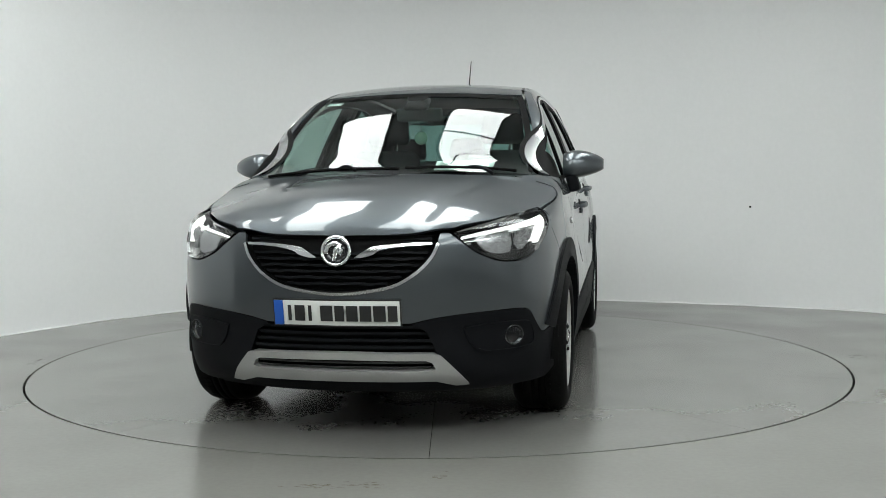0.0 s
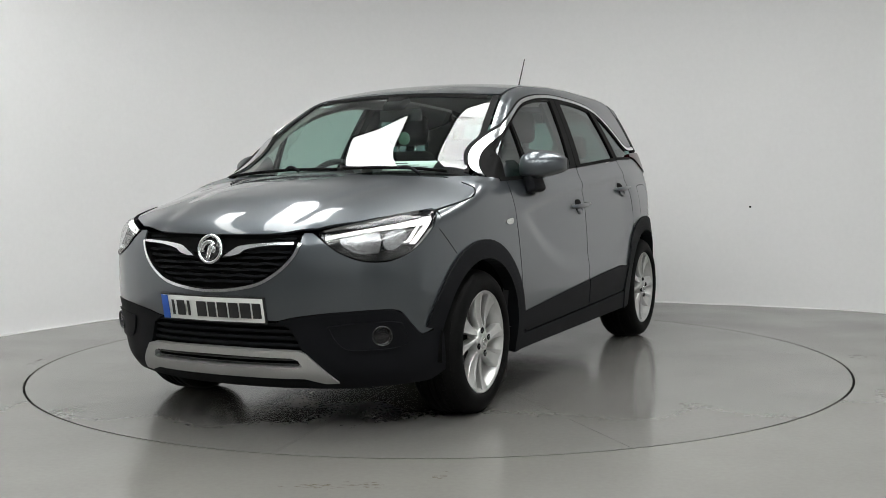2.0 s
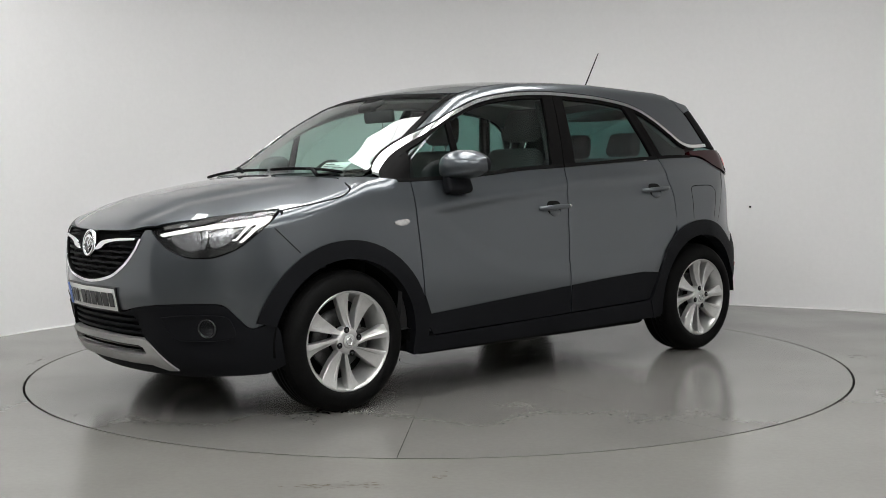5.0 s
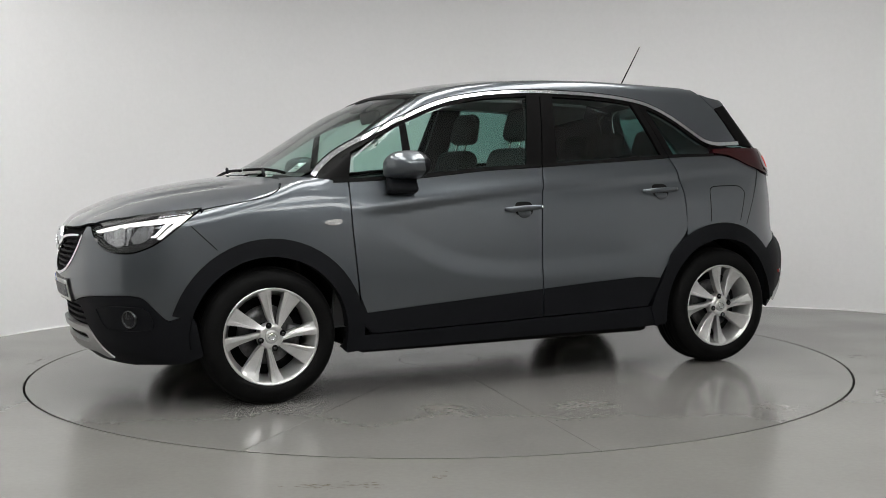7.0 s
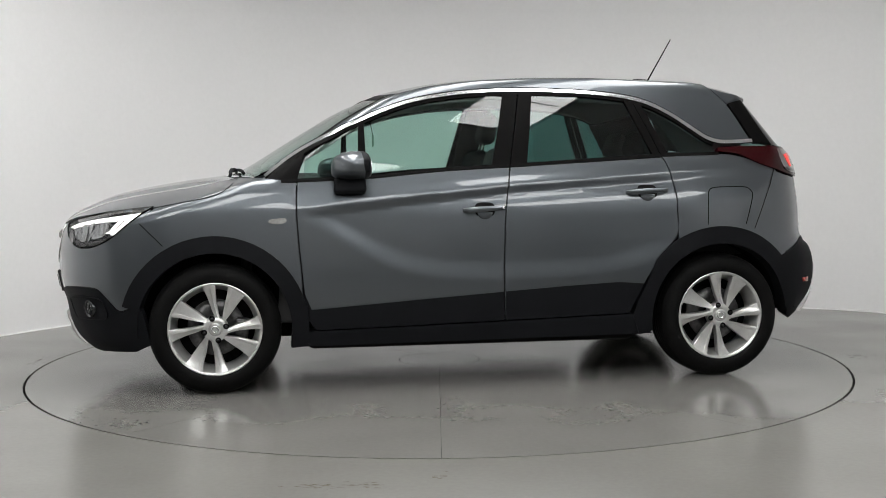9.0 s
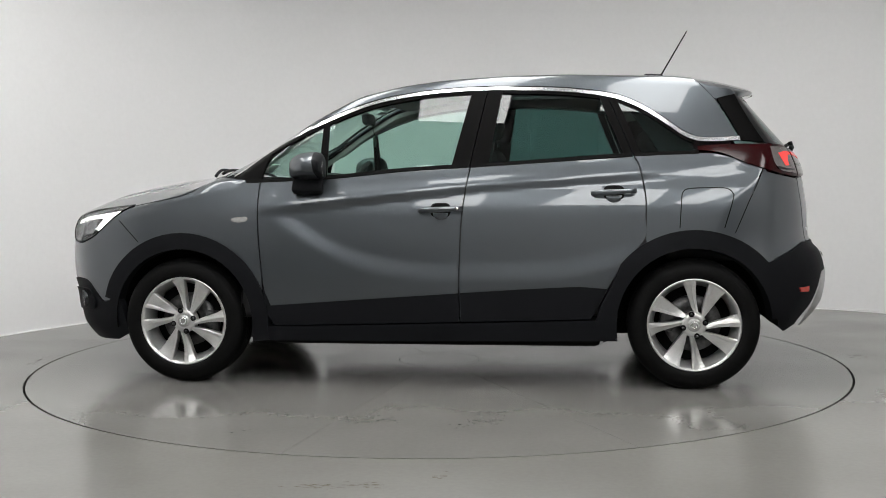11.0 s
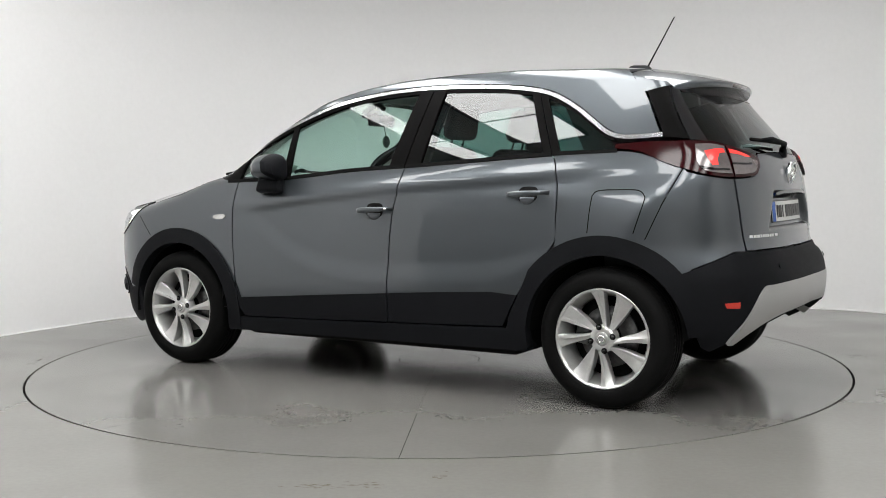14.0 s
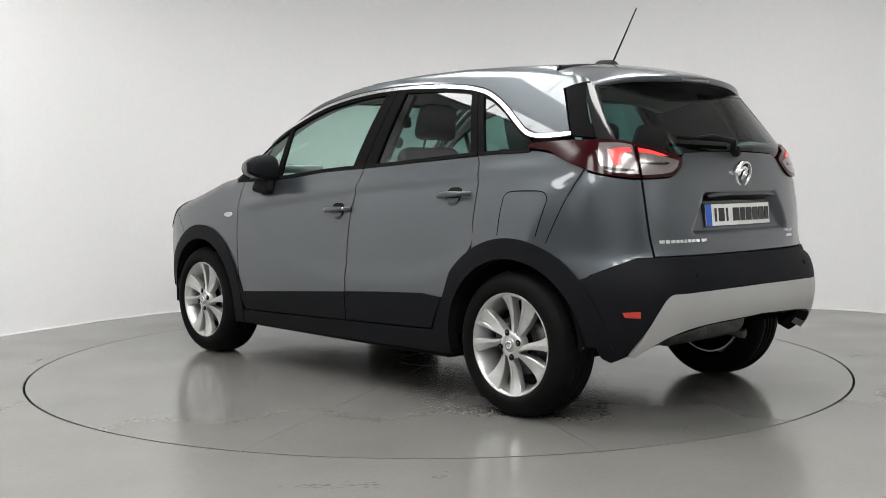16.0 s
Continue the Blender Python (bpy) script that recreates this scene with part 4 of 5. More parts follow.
for s in (1, -1):
    part("reflector", patch("B", [(42.4, 0.505), (49.2, 0.499), (48.6, 0.478), (42.8, 0.475)], off=0.010, depth=0.01, side=s, cell=0.02), REFLECT, rbump, "red reflector")
    part("parking_sensor", patch("B", [(29 + 0.7 * math.cos(a), 0.64 + 0.011 * math.sin(a)) for a in np.linspace(0, 6.0, 12)], off=0.026, depth=0.004, side=s, cell=0.05), PLASTIC, rbump)
    # tail lamp
    tl = spl([(80.5, 1.199), (70, 1.207), (59.3, 1.208), (50, 1.203), (46.0, 1.19)], 4) + [(44.3, 1.048)] + spl([(46, 1.047), (50, 1.054), (55.3, 1.069), (64.1, 1.113), (72, 1.165), (80.5, 1.18)], 4)
    t = part("tail_light", patch("B", tl, off=0.010, depth=0.035, side=s, cell=0.02), RED, CAR, "red tail light with lit strip")
    part("clear_lens", patch("B", spl([(55.5, 1.192), (50, 1.190), (46.4, 1.18)], 3) + [(44.9, 1.062)] + spl([(50, 1.067), (53.5, 1.078), (55.5, 1.12), (55.5, 1.192)], 3)[:-1], off=0.0125, depth=0.003, side=s, cell=0.02), SMOKE, t, "smoked clear lens")
    part("lamp_divider", patch("B", [(55.0, 1.098), (50.5, 1.086), (46.0, 1.083), (45.9, 1.076), (50.5, 1.077), (54.4, 1.086)], off=0.015, depth=0.003, side=s, cell=0.02), GLOSS, t, "dark band low in the lens")
    part("lit_strip", patch("B", spl([(53.2, 1.160), (50, 1.168), (47.0, 1.168)], 3) + [(46.6, 1.152), (48.6, 1.150)] + spl([(49.6, 1.125), (49.4, 1.10)], 3) + [(51.2, 1.098), (52.2, 1.125)], off=0.015, depth=0.003, side=s, cell=0.02), GLOW, t, "lit red light guide")
    ti = spl([(45.4, 1.19), (40, 1.172), (34, 1.149), (29.8, 1.126)], 4) + spl([(30.8, 1.09), (33.8, 1.058), (38, 1.05), (43.8, 1.046)], 4)
    t2 = part("tailgate_light", patch("B", ti, off=0.010, depth=0.035, side=s, cell=0.02), RED, gate, "inner tail light on the tailgate")
    part("clear_lens", patch("B", spl([(44.6, 1.155), (40, 1.142), (35, 1.127), (31.6, 1.116)], 3) + spl([(32.6, 1.088), (35, 1.068), (39, 1.061), (43.9, 1.058)], 3), off=0.0125, depth=0.003, side=s, cell=0.02), SMOKE, t2, "clear reversing lens")
    part("lamp_divider", patch("B", [(44.5, 1.103), (40, 1.100), (36.0, 1.100), (35.2, 1.107), (36.5, 1.112), (37.0, 1.107), (44.5, 1.110)], off=0.0145, depth=0.003, side=s, cell=0.02), GLOSS, t2, "dark hooked band in the lens")
    part("lit_strip", patch("B", [(44.8, 1.168), (41, 1.158), (37.0, 1.142), (35.5, 1.134), (38, 1.134), (41, 1.144), (44.6, 1.150)], off=0.014, depth=0.003, side=s, cell=0.02), GLOW, t2, "lit red light guide")
part("gate_handle", patch("R", sym(spl([(0, 0.986), (0.18, 0.983), (0.27, 0.972)], 4) + spl([(0.25, 0.962), (0.18, 0.968), (0, 0.97)], 4)), off=0.003, depth=0.03, cell=0.03), GLOSS, gate, "gloss black tailgate handle bar")
number_plate("R", -0.262, 0.262, 0.834, 0.942, gate, -0.030, BARS)
badge(-1.922, 0.0, 1.063, 0.058, True, gate)
for a, c in [(0.552, 0.527), (0.523, 0.503), (0.499, 0.476), (0.472, 0.455), (0.451, 0.434), (0.430, 0.413), (0.409, 0.39), (0.386, 0.366), (0.362, 0.342), (0.33, 0.295)]:
    part("model_letter_bar", patch("R", [(a, 0.789), (c, 0.789), (c, 0.776), (a, 0.776)], off=0.004, depth=0.004, cell=0.1), CHROME, gate, "plain chrome lettering bar")
for a, c, z in [(-0.33, -0.355, 0.80), (-0.362, -0.387, 0.80), (-0.394, -0.43, 0.80), (-0.36, -0.43, 0.775)]:
    part("model_letter_bar", patch("R", [(a, z + 0.007), (c, z + 0.007), (c, z - 0.005), (a, z - 0.005)], off=0.004, depth=0.004, cell=0.1), CHROME, gate)


def spoiler():
    """The roof spoiler: a lip that carries the roof on past the rear window, hollow and black underneath."""
    ys = np.linspace(-0.576, 0.576, 45)
    ss = np.linspace(0, 1, 12)
    top, under = [], []
    for y in ys:
        k = abs(y) / 0.576
        x0 = -1.328 + 0.018 * k ** 2.5
        x1 = -1.668 + 0.14 * k ** 2.4
        row = []
        for s in ss:
            x = x0 + (x1 - x0) * s
            z = float(TOP(x)) - float(CROWN(x)) * (abs(y) / 0.66) ** 2.2 - 0.033 * s * s - 0.016 * k ** 3 - 0.014 * k ** 8
            if s < 0.3:
                w = 1 - s / 0.3
                z += w * min(0.0, float(surf("T", [(x, y)])[0][0][2]) + 0.0025 - z)
            row.append((x, y * (1 - 0.004 * (1 - s)), z))
        x, _, z = row[-1]
        row += [(x - 0.006, y, z - 0.006), (x - 0.007, y, z - 0.016), (x + 0.002, y, z - 0.026)]
        top.append(row)
        under.append([(x + 0.003, y, z - 0.0262), (x + 0.05, y, z - 0.03), (min(x + 0.10, x0 - 0.12), y, z - 0.045), (x0 - 0.05, y, z - 0.03 + 0.02 * (1 - k))])
    for name, rows, mat, label, parent in (("spoiler", top, PAINT, "roof spoiler over the rear window", gate), ("spoiler_underside", under, GLOSS, "black underside of the spoiler", gate)):
        m = len(rows[0])
        v = [q for r in rows for q in r]
        f = [(i * m + j, (i + 1) * m + j, (i + 1) * m + j + 1, i * m + j + 1) for i in range(len(rows) - 1) for j in range(m - 1)]
        ob = part(name, (v, f), mat, parent, label)
        bm = bmesh.new()
        bm.from_mesh(ob.data)
        bmesh.ops.recalc_face_normals(bm, faces=bm.faces[:])
        bm.to_mesh(ob.data)
        bm.free()
    for s in (1, -1):
        part("spoiler_cheek", patch("S", [(-1.345, 1.523), (-1.40, 1.505), (-1.50, 1.487), (-1.527, 1.468), (-1.46, 1.452), (-1.418, 1.44)], off=0.004, depth=0.03, side=s, cell=0.02), PAINT, gate)
    part("brake_light", block(0.02, 0.22, 0.016, 0.005, 2, m=pose(-1.668, 0, 1.482, 0, 0)), SMOKE, gate, "clear high brake light")


spoiler()


# ---- wheels ----
def spoke_mesh(side):
    """One blade of a spoke pair beside the slot at angle 0: both start together at the hub, swept round from the slot, and spread towards the rim. side 1: the broad blade."""
    if side > 0:
        slot = Table([(0.040, 29), (0.053, 25), (0.09, 14.5), (0.135, 10.8), (0.175, 9.6), (0.218, 7.6)], 0.008)
        outer = Table([(0.040, 48), (0.066, 40), (0.1, 36.5), (0.149, 33.2), (0.19, 32.0), (0.218, 31.8)], 0.008)
        shape = ((0.0, -0.045), (0.0, -0.003), (0.06, 0.0), (0.22, -0.0015), (0.27, -0.005), (0.6, -0.007), (0.95, -0.009), (1.0, -0.013), (1.0, -0.045))
    else:
        slot = Table([(0.040, 22), (0.046, 17), (0.08, 1.0), (0.117, -5.8), (0.165, -8.2), (0.218, -9.0)], 0.008)
        outer = Table([(0.040, -2), (0.06, -13), (0.095, -20), (0.135, -22), (0.166, -23.5), (0.195, -25), (0.218, -26.5)], 0.008)
        shape = ((0.0, -0.045), (0.0, -0.004), (0.06, -0.001), (0.4, 0.001), (0.47, -0.003), (0.7, -0.010), (0.95, -0.013), (1.0, -0.017), (1.0, -0.045))
    bm = bmesh.new()
    rings = []
    for k in np.linspace(0, 1, 16):
        r = 0.040 + k * 0.181
        y = 0.002 - 0.012 * math.sin(math.pi * k) + 0.001 * k
        a, b = float(slot(r)), float(outer(r))
        fade = min(1.0, 0.35 + 2.2 * k) * (1 - 0.6 * max(0.0, k - 0.8) / 0.2)
        row = []
        for w, dy in shape:
            t = radians(a + (b - a) * w)
            row.append(bm.verts.new((r * math.cos(t), y + (dy if dy < -0.03 else dy * fade), r * math.sin(t))))
        rings.append(row)
    for a, b in zip(rings, rings[1:]):
        for j in range(len(shape) - 1):
            bm.faces.new((a[j], a[j + 1], b[j + 1], b[j]))
    bm.faces.new(rings[-1])
    bmesh.ops.recalc_face_normals(bm, faces=bm.faces[:])
    return bm


def rim_mesh():
    """The barrel and hub of the wheel, turned about y, its outer face at y = 0."""
    return lathe([(0.208, -0.030), (0.2135, -0.006), (0.219, 0.002), (0.2255, 0.006), (0.230, 0.004), (0.232, -0.01), (0.226, -0.02), (0.206, -0.04), (0.2, -0.08), (0.2, -0.19), (0.192, -0.19), (0.192, -0.06)], 72, closed=True)


def hub_mesh():
    return lathe([(0.001, -0.002), (0.03, 0.0), (0.036, 0.003), (0.046, 0.003), (0.056, 0.000), (0.062, -0.010), (0.064, -0.05)], 40)


def tyre_mesh():
    r = WHEEL_R
    prof = [(0.226, -0.006), (0.231, 0.007), (0.241, 0.014), (0.262, 0.018), (0.285, 0.012), (0.302, 0.002), (0.312, -0.012), (r - 0.004, -0.026), (r, -0.05)]
    for g in (0.075, 0.105, 0.135):
        prof += [(r, -g + 0.004), (r - 0.007, -g + 0.003), (r - 0.007, -g - 0.003), (r, -g - 0.004)]
    prof += [(r, -0.165), (r - 0.004, -0.19), (0.312, -0.2), (0.29, -0.222), (0.255, -0.226), (0.216, -0.21)]
    bm = lathe(prof, 120)
    return bm


def tread_mesh():
    """The shoulder blocks of the tread, both sides of the tyre."""
    v, f = [], []
    n = 70
    for k in range(n):
        for y0, y1, skew in ((-0.014, -0.048, 0.018), (-0.052, -0.070, 0.012), (-0.172, -0.198, -0.018)):
            i = len(v)
            a = 2 * math.pi * k / n
            w = 2 * math.pi / n * 0.36
            for y, sh in ((y0, 0.0), (y1, skew)):
                lo = 0.308 if y in (-0.014, -0.198) else WHEEL_R - 0.008
                hi = WHEEL_R - (0.009 if y in (-0.014, -0.198) else -0.0015)
                for r, q in ((lo, a - w), (hi, a - w), (hi, a + w), (lo, a + w)):
                    v.append((r * math.cos(q + sh), y, r * math.sin(q + sh)))
            f += [(i, i + 1, i + 2, i + 3), (i + 7, i + 6, i + 5, i + 4)] + [(i + j, i + 4 + j, i + 4 + (j + 1) % 4, i + (j + 1) % 4) for j in range(4)]
    return v, f




def wheel(x, s, turn):
    """A wheel at x on the left (s = 1) or right, its outer face at the flank."""
    m = pose(x, s * 0.845, WHEEL_Z) @ (pose(0, 0, 0) if s > 0 else pose(0, 0, 0, 0, 0, 180)) @ pose(0, 0, 0, 0, turn)
    w = sharp(part("wheel", rim_mesh(), ALLOY, CAR, "silver twin-spoke alloy wheel"), 30)
    part("hub", hub_mesh(), ALLOY, w)
    for side in (1, -1):
        me = spoke_mesh(side)
        first = sharp(part("spoke", me, ALLOY, w), 28)
        for k in (1, 2, 3):
            o = new("spoke", first.data)
            o.parent = w
            o.matrix_basis = pose(0, 0, 0, 0, 90 * k)
    part("tyre", tyre_mesh(), RUBBER, w, "black low-profile tyre")
    tagged(sharp(part("tread", tread_mesh(), RUBBER, w, "black tread blocks"), 20), kind="stuff")
    part("brake_disc", lathe([(0.06, -0.085), (0.14, -0.085), (0.14, -0.105), (0.06, -0.105)], 40, closed=True), STEEL, w, "steel brake disc")
    part("brake_backing", lathe([(0.001, -0.12), (0.19, -0.12), (0.192, -0.19)], 40), VOID, w)
    part("brake_caliper", block(0.075, 0.06, 0.13, 0.012, 2, m=pose(0.125 if x < 0 else -0.125, -0.1, -0.065)), STEEL, w)
    part("centre_cap", lathe([(0.001, 0.007), (0.022, 0.009), (0.031, 0.007), (0.033, 0.001)], 28), SATIN, w, "plain round centre cap")
    part("cap_emblem", lathe([(0.012, 0.0105), (0.014, 0.012), (0.018, 0.012), (0.019, 0.009)], 20), CHROME, w)
    for k in range(4):
        a = radians(-25 + 90 * k)
        p = (0.055 * math.cos(a), 0, 0.055 * math.sin(a))
        # dark disc on the hub's face, coloured as the shade in the bolt's pocket
        part("bolt_hole_shade", lathe([(0.0145, 0.0065), (0.0145, 0.0045), (0.001, 0.0045)], 14, pose(*p)), VOID, w)
        part("wheel_bolt", lathe([(0.001, 0.012), (0.006, 0.0115), (0.0085, 0.009), (0.0085, 0.0)], 6, pose(*p)), GLOSS, w)
    w.matrix_basis = m
    # the well it stands in
    lin = lathe([(0.374, 0.0), (0.376, -0.36), (0.001, -0.36)], 48, pose(x, s * 0.825, WHEEL_Z + 0.01) @ (pose(0, 0, 0) if s > 0 else pose(0, 0, 0, 0, 0, 180)))
    for v in list(lin.verts):
        if v.co.z < (0.25 if x > 0 else 0.30):
            lin.verts.remove(v)
    part("wheel_well", lin, VOID, CAR, "dark wheel-arch liner")


for s in (1, -1):
    wheel(WHEEL_X, s, FRONT_TURN)
    wheel(-WHEEL_X, s, REAR_TURN)


# ---- fittings on the body ----
def door_handle(x, z, parent, s, lock):
    P, N = surf("S", [(x, z)])
    base = Vector(P[0] * np.array([1, s, 1]))
    m = Matrix.Translation(base) @ pose(0, 0, 0, 0, -4 * 1, 0)
    # the hollow behind the grip: a flat dark patch stands for its shade
    cup_shade = part("handle_cup_shade", patch("S", [(x + 0.003 + 0.052 * math.copysign(abs(math.cos(a)) ** 0.55, math.cos(a)), z + 0.0 + 0.036 * math.copysign(abs(math.sin(a)) ** 0.7, math.sin(a))) for a in np.linspace(0, 6.0, 24)], off=0.0018, depth=0.0, side=s, cell=0.02), VOID, parent, "flat dark patch painted as the shade in the hollow behind the handle")
    # a proud lip tilted up to catch light like the hollow's lit floor
    lip = []
    for a in np.linspace(3.25, 6.17, 15):
        px, pz = x + 0.003 + 0.038 * math.cos(a), z - 0.014 + 0.031 * math.sin(a)
        q = surf("S", [(px, pz)])[0][0]
        r = surf("S", [(px, z - 0.014)])[0][0]
        lip.append([(float(r[0]), s * (float(r[1]) + 0.0025), float(r[2])), (float(q[0]), s * (float(q[1]) + 0.010), float(q[2])), (float(q[0]), s * (float(q[1]) + 0.001), float(q[2]) - 0.003)])
    fl = [(i * 3 + j, (i + 1) * 3 + j, (i + 1) * 3 + j + 1, i * 3 + j + 1) for i in range(14) for j in (0, 1)]
    part("handle_lit_lip", ([q for r in lip for q in r], [f[::s] for f in fl]), PAINT, cup_shade)
    pts = spl([(x + 0.115, 0.000, -0.002), (x + 0.09, 0.026, -0.001), (x + 0.03, 0.038, 0.003), (x - 0.04, 0.039, 0.006), (x - 0.085, 0.034, 0.008), (x - 0.108, 0.0, 0.008)], 5)
    bm = bmesh.new()
    rings = []
    y0 = float(P[0][1])
    for i, (px, dy, dz) in enumerate(pts):
        t = i / (len(pts) - 1)
        h = 0.0125 * (0.55 + 0.45 * math.sin(math.pi * min(1, t * 1.2 + 0.1))) + 0.004 * t
        row = [bm.verts.new((px, s * (y0 + dy + 0.008 * math.cos(a)), z + dz + h * math.sin(a))) for a in np.linspace(0, 2 * math.pi, 13)[:-1]]
        rings.append(row)
    for a, b in zip(rings, rings[1:]):
        for j in range(12):
            bm.faces.new((a[j], a[(j + 1) % 12], b[(j + 1) % 12], b[j]))
    bm.faces.new(rings[0]), bm.faces.new(rings[-1])
    bmesh.ops.recalc_face_normals(bm, faces=bm.faces[:])
    h = part("door_handle", bm, PAINT, parent, "body-coloured door handle")
    if lock and s > 0:
        part("lock", lathe([(0.001, 0.004), (0.006, 0.004), (0.0075, 0.001), (0.0075, -0.01)], 16, pose(x - 0.085, y0 + 0.040, z + 0.009)), CHROME, h, "chrome key lock")


for i, s in enumerate((1, -1)):
    door_handle(-0.052, 0.893, doors_f[i], s, True)
    door_handle(-0.915, 0.975, doors_r[i], s, False)


def side_mirror(s, parent):
    """The outside mirror: a rounded shell on a black foot."""
    def egg(scale):
        bm = bmesh.new()
        rings = []
        nu, nv = 22, 28
        for i in range(nu + 1):
            w = i / nu
            # outwards from the root to the tip
            y = 0.785 + 0.20 * w
            f = math.sin(math.pi * (0.14 + 0.80 * w) ** 0.9) ** 0.42
            hz, hx = 0.090 * f * (1.06 - 0.30 * w), 0.138 * f * (1.05 - 0.22 * w)
            zc, xc = 1.102 + 0.012 * w, 0.60 - 0.03 * w
            row = []
            for j in range(nv):
                a = 2 * math.pi * j / nv
                cx, cz = math.cos(a), math.sin(a)
                px = xc + hx * scale * (abs(cx) ** 0.8 if cx > 0 else -0.44 * abs(cx) ** 0.65)
                pz = zc + hz * scale * (abs(cz) ** 0.75 if cz > 0 else -0.66 * abs(cz) ** 0.4)
                row.append(bm.verts.new((px, s * y, pz)))
            rings.append(row)
        for a, b in zip(rings, rings[1:]):
            for j in range(nv):
                bm.faces.new((a[j], a[(j + 1) % nv], b[(j + 1) % nv], b[j]))
        bm.faces.new(rings[0]), bm.faces.new(rings[-1])
        bmesh.ops.recalc_face_normals(bm, faces=bm.faces[:])
        return bm
    upper = egg(1.0)
    g = upper.verts[:] + upper.edges[:] + upper.faces[:]
    bmesh.ops.bisect_plane(upper, geom=g, plane_co=(0, 0, 1.088), plane_no=(0.06, 0, 1), clear_inner=True)
    back = egg(0.992)
    g = back.verts[:] + back.edges[:] + back.faces[:]
    bmesh.ops.bisect_plane(back, geom=g, plane_co=(0.570, 0, 1.1), plane_no=(1, 0, -0.15), clear_outer=True)
    g = upper.verts[:] + upper.edges[:] + upper.faces[:]
    bmesh.ops.bisect_plane(upper, geom=g, plane_co=(0.568, 0, 1.1), plane_no=(1, 0, -0.15), clear_inner=True)
    lower = egg(0.985)
    g = lower.verts[:] + lower.edges[:] + lower.faces[:]
    bmesh.ops.bisect_plane(lower, geom=g, plane_co=(0, 0, 1.090), plane_no=(0.06, 0, 1), clear_outer=True)
    cap = part("door_mirror", upper, PAINT, parent, "grey door mirror shell")
    part("mirror_base", lower, PLASTIC, cap, "black lower mirror shell")
    part("mirror_housing", back, PLASTIC, cap, "black housing round the mirror glass")
    foot = block(0.165, 0.06, 0.15, 0.02, 3, 0.85)
    foot.transform(Matrix.Translation((0.632, s * 0.848, 0.982)) @ Matrix.Rotation(radians(-s * -18), 4, "X") @ pose(0, 0, 0, 0, 0, 0))
    part("mirror_foot", foot, PLASTIC, cap, "black mirror foot")
    bm = lathe([(0.001, 0.0), (1.0, 0.0), (1.0, 0.006)], 28, Matrix.Translation((0.541, s * 0.876, 1.108)) @ pose(0, 0, 0, 0, 0, 90 + s * 4) @ Matrix.Diagonal((0.066, 1, 0.044, 1)))
    part("mirror_glass", bm, MIRROR, cap, "mirror glass")


for i, s in enumerate((1, -1)):
    side_mirror(s, doors_f[i])
    part("side_repeater", patch("S", spl([(1.035, 0.842), (1.03, 0.856), (0.99, 0.862), (0.955, 0.863), (0.946, 0.85), (0.962, 0.838), (1.0, 0.834), (1.035, 0.842)], 3)[:-1], off=0.006, depth=0.008, side=s, cell=0.02), REPEATER, CAR, "clear side indicator")

# aerial, wipers
mast = part("aerial_base", block(0.17, 0.075, 0.045, 0.016, 3, 0.55, m=pose(-1.15, 0.0, 1.582, 0, -3)), PLASTIC, CAR, "black roof aerial foot")
part("aerial", tube([(-1.19, 0, 1.61), (-1.26, 0, 1.73), (-1.335, 0, 1.86)], 0.0048, 8, 0.0028), PLASTIC, mast, "thin black whip aerial")


def wiper(pivot, tip, parent, arm_from):
    """A windscreen wiper lying along the foot of the glass."""
    def on(x, y, up):
        P, N = surf("T", [(x, y)])
        return tuple(P[0] + N[0] * up)
    xs = np.linspace(0, 1, 14)
    blade = [on(pivot[0] + (tip[0] - pivot[0]) * k, pivot[1] + (tip[1] - pivot[1]) * k, 0.012) for k in xs]
    b = part("wiper", tube(blade, 0.008, 6), SEAL, parent, "black windscreen wiper")
    arm = [on(arm_from[0] + (blade[7][0] - arm_from[0]) * k, arm_from[1] + (blade[7][1] - arm_from[1]) * k, 0.012 + 0.02 * math.sin(math.pi * k)) for k in np.linspace(0, 1, 8)]
    part("wiper_arm", tube(arm, 0.009, 8, 0.006), PLASTIC, b)


wiper((1.20, -0.60), (1.225, 0.05), CAR, (1.25, -0.15))
wiper((1.215, 0.08), (1.15, 0.60), CAR, (1.225, 0.50))


def rear_wiper():
    def on(y, z, up):
        P, N = surf("R", [(y, z)])
        return tuple(P[0] + N[0] * up)
    b = part("rear_wiper", tube([on(y, 1.195 + 0.03 * (y + 0.05), 0.022) for y in np.linspace(0.36, -0.02, 10)], 0.009, 6), SEAL, gate, "black rear wiper")
    part("wiper_arm", tube([on(0.02, 1.163, 0.02), on(0.04, 1.175, 0.05), on(0.16, 1.198, 0.045), on(0.26, 1.2, 0.03)], 0.016, 8, 0.008), PLASTIC, b)
    part("wiper_hub", lathe([(0.001, 0.03), (0.022, 0.028), (0.028, 0.0)], 16, Matrix.Translation(on(0.0, 1.162, 0.0)) @ pose(0, 0, 0, 0, 0, 90)), PLASTIC, b)


rear_wiper()

# ---- cabin and underside ----
part("underbody", merge(block(3.1, 0.9, 0.2, 0.03, 2, m=pose(0.15, 0, 0.22)), block(1.7, 1.58, 0.16, 0.03, 2, m=pose(0, 0, 0.2)), block(0.26, 0.95, 0.2, 0.03, 2, m=pose(1.80, 0, 0.235))), VOID, CAR, "dark underside")
part("exhaust", tube([(-1.2, -0.42, 0.29), (-1.5, -0.44, 0.29), (-1.66, -0.45, 0.275)], 0.025, 14), STEEL, CAR, "steel exhaust pipe")
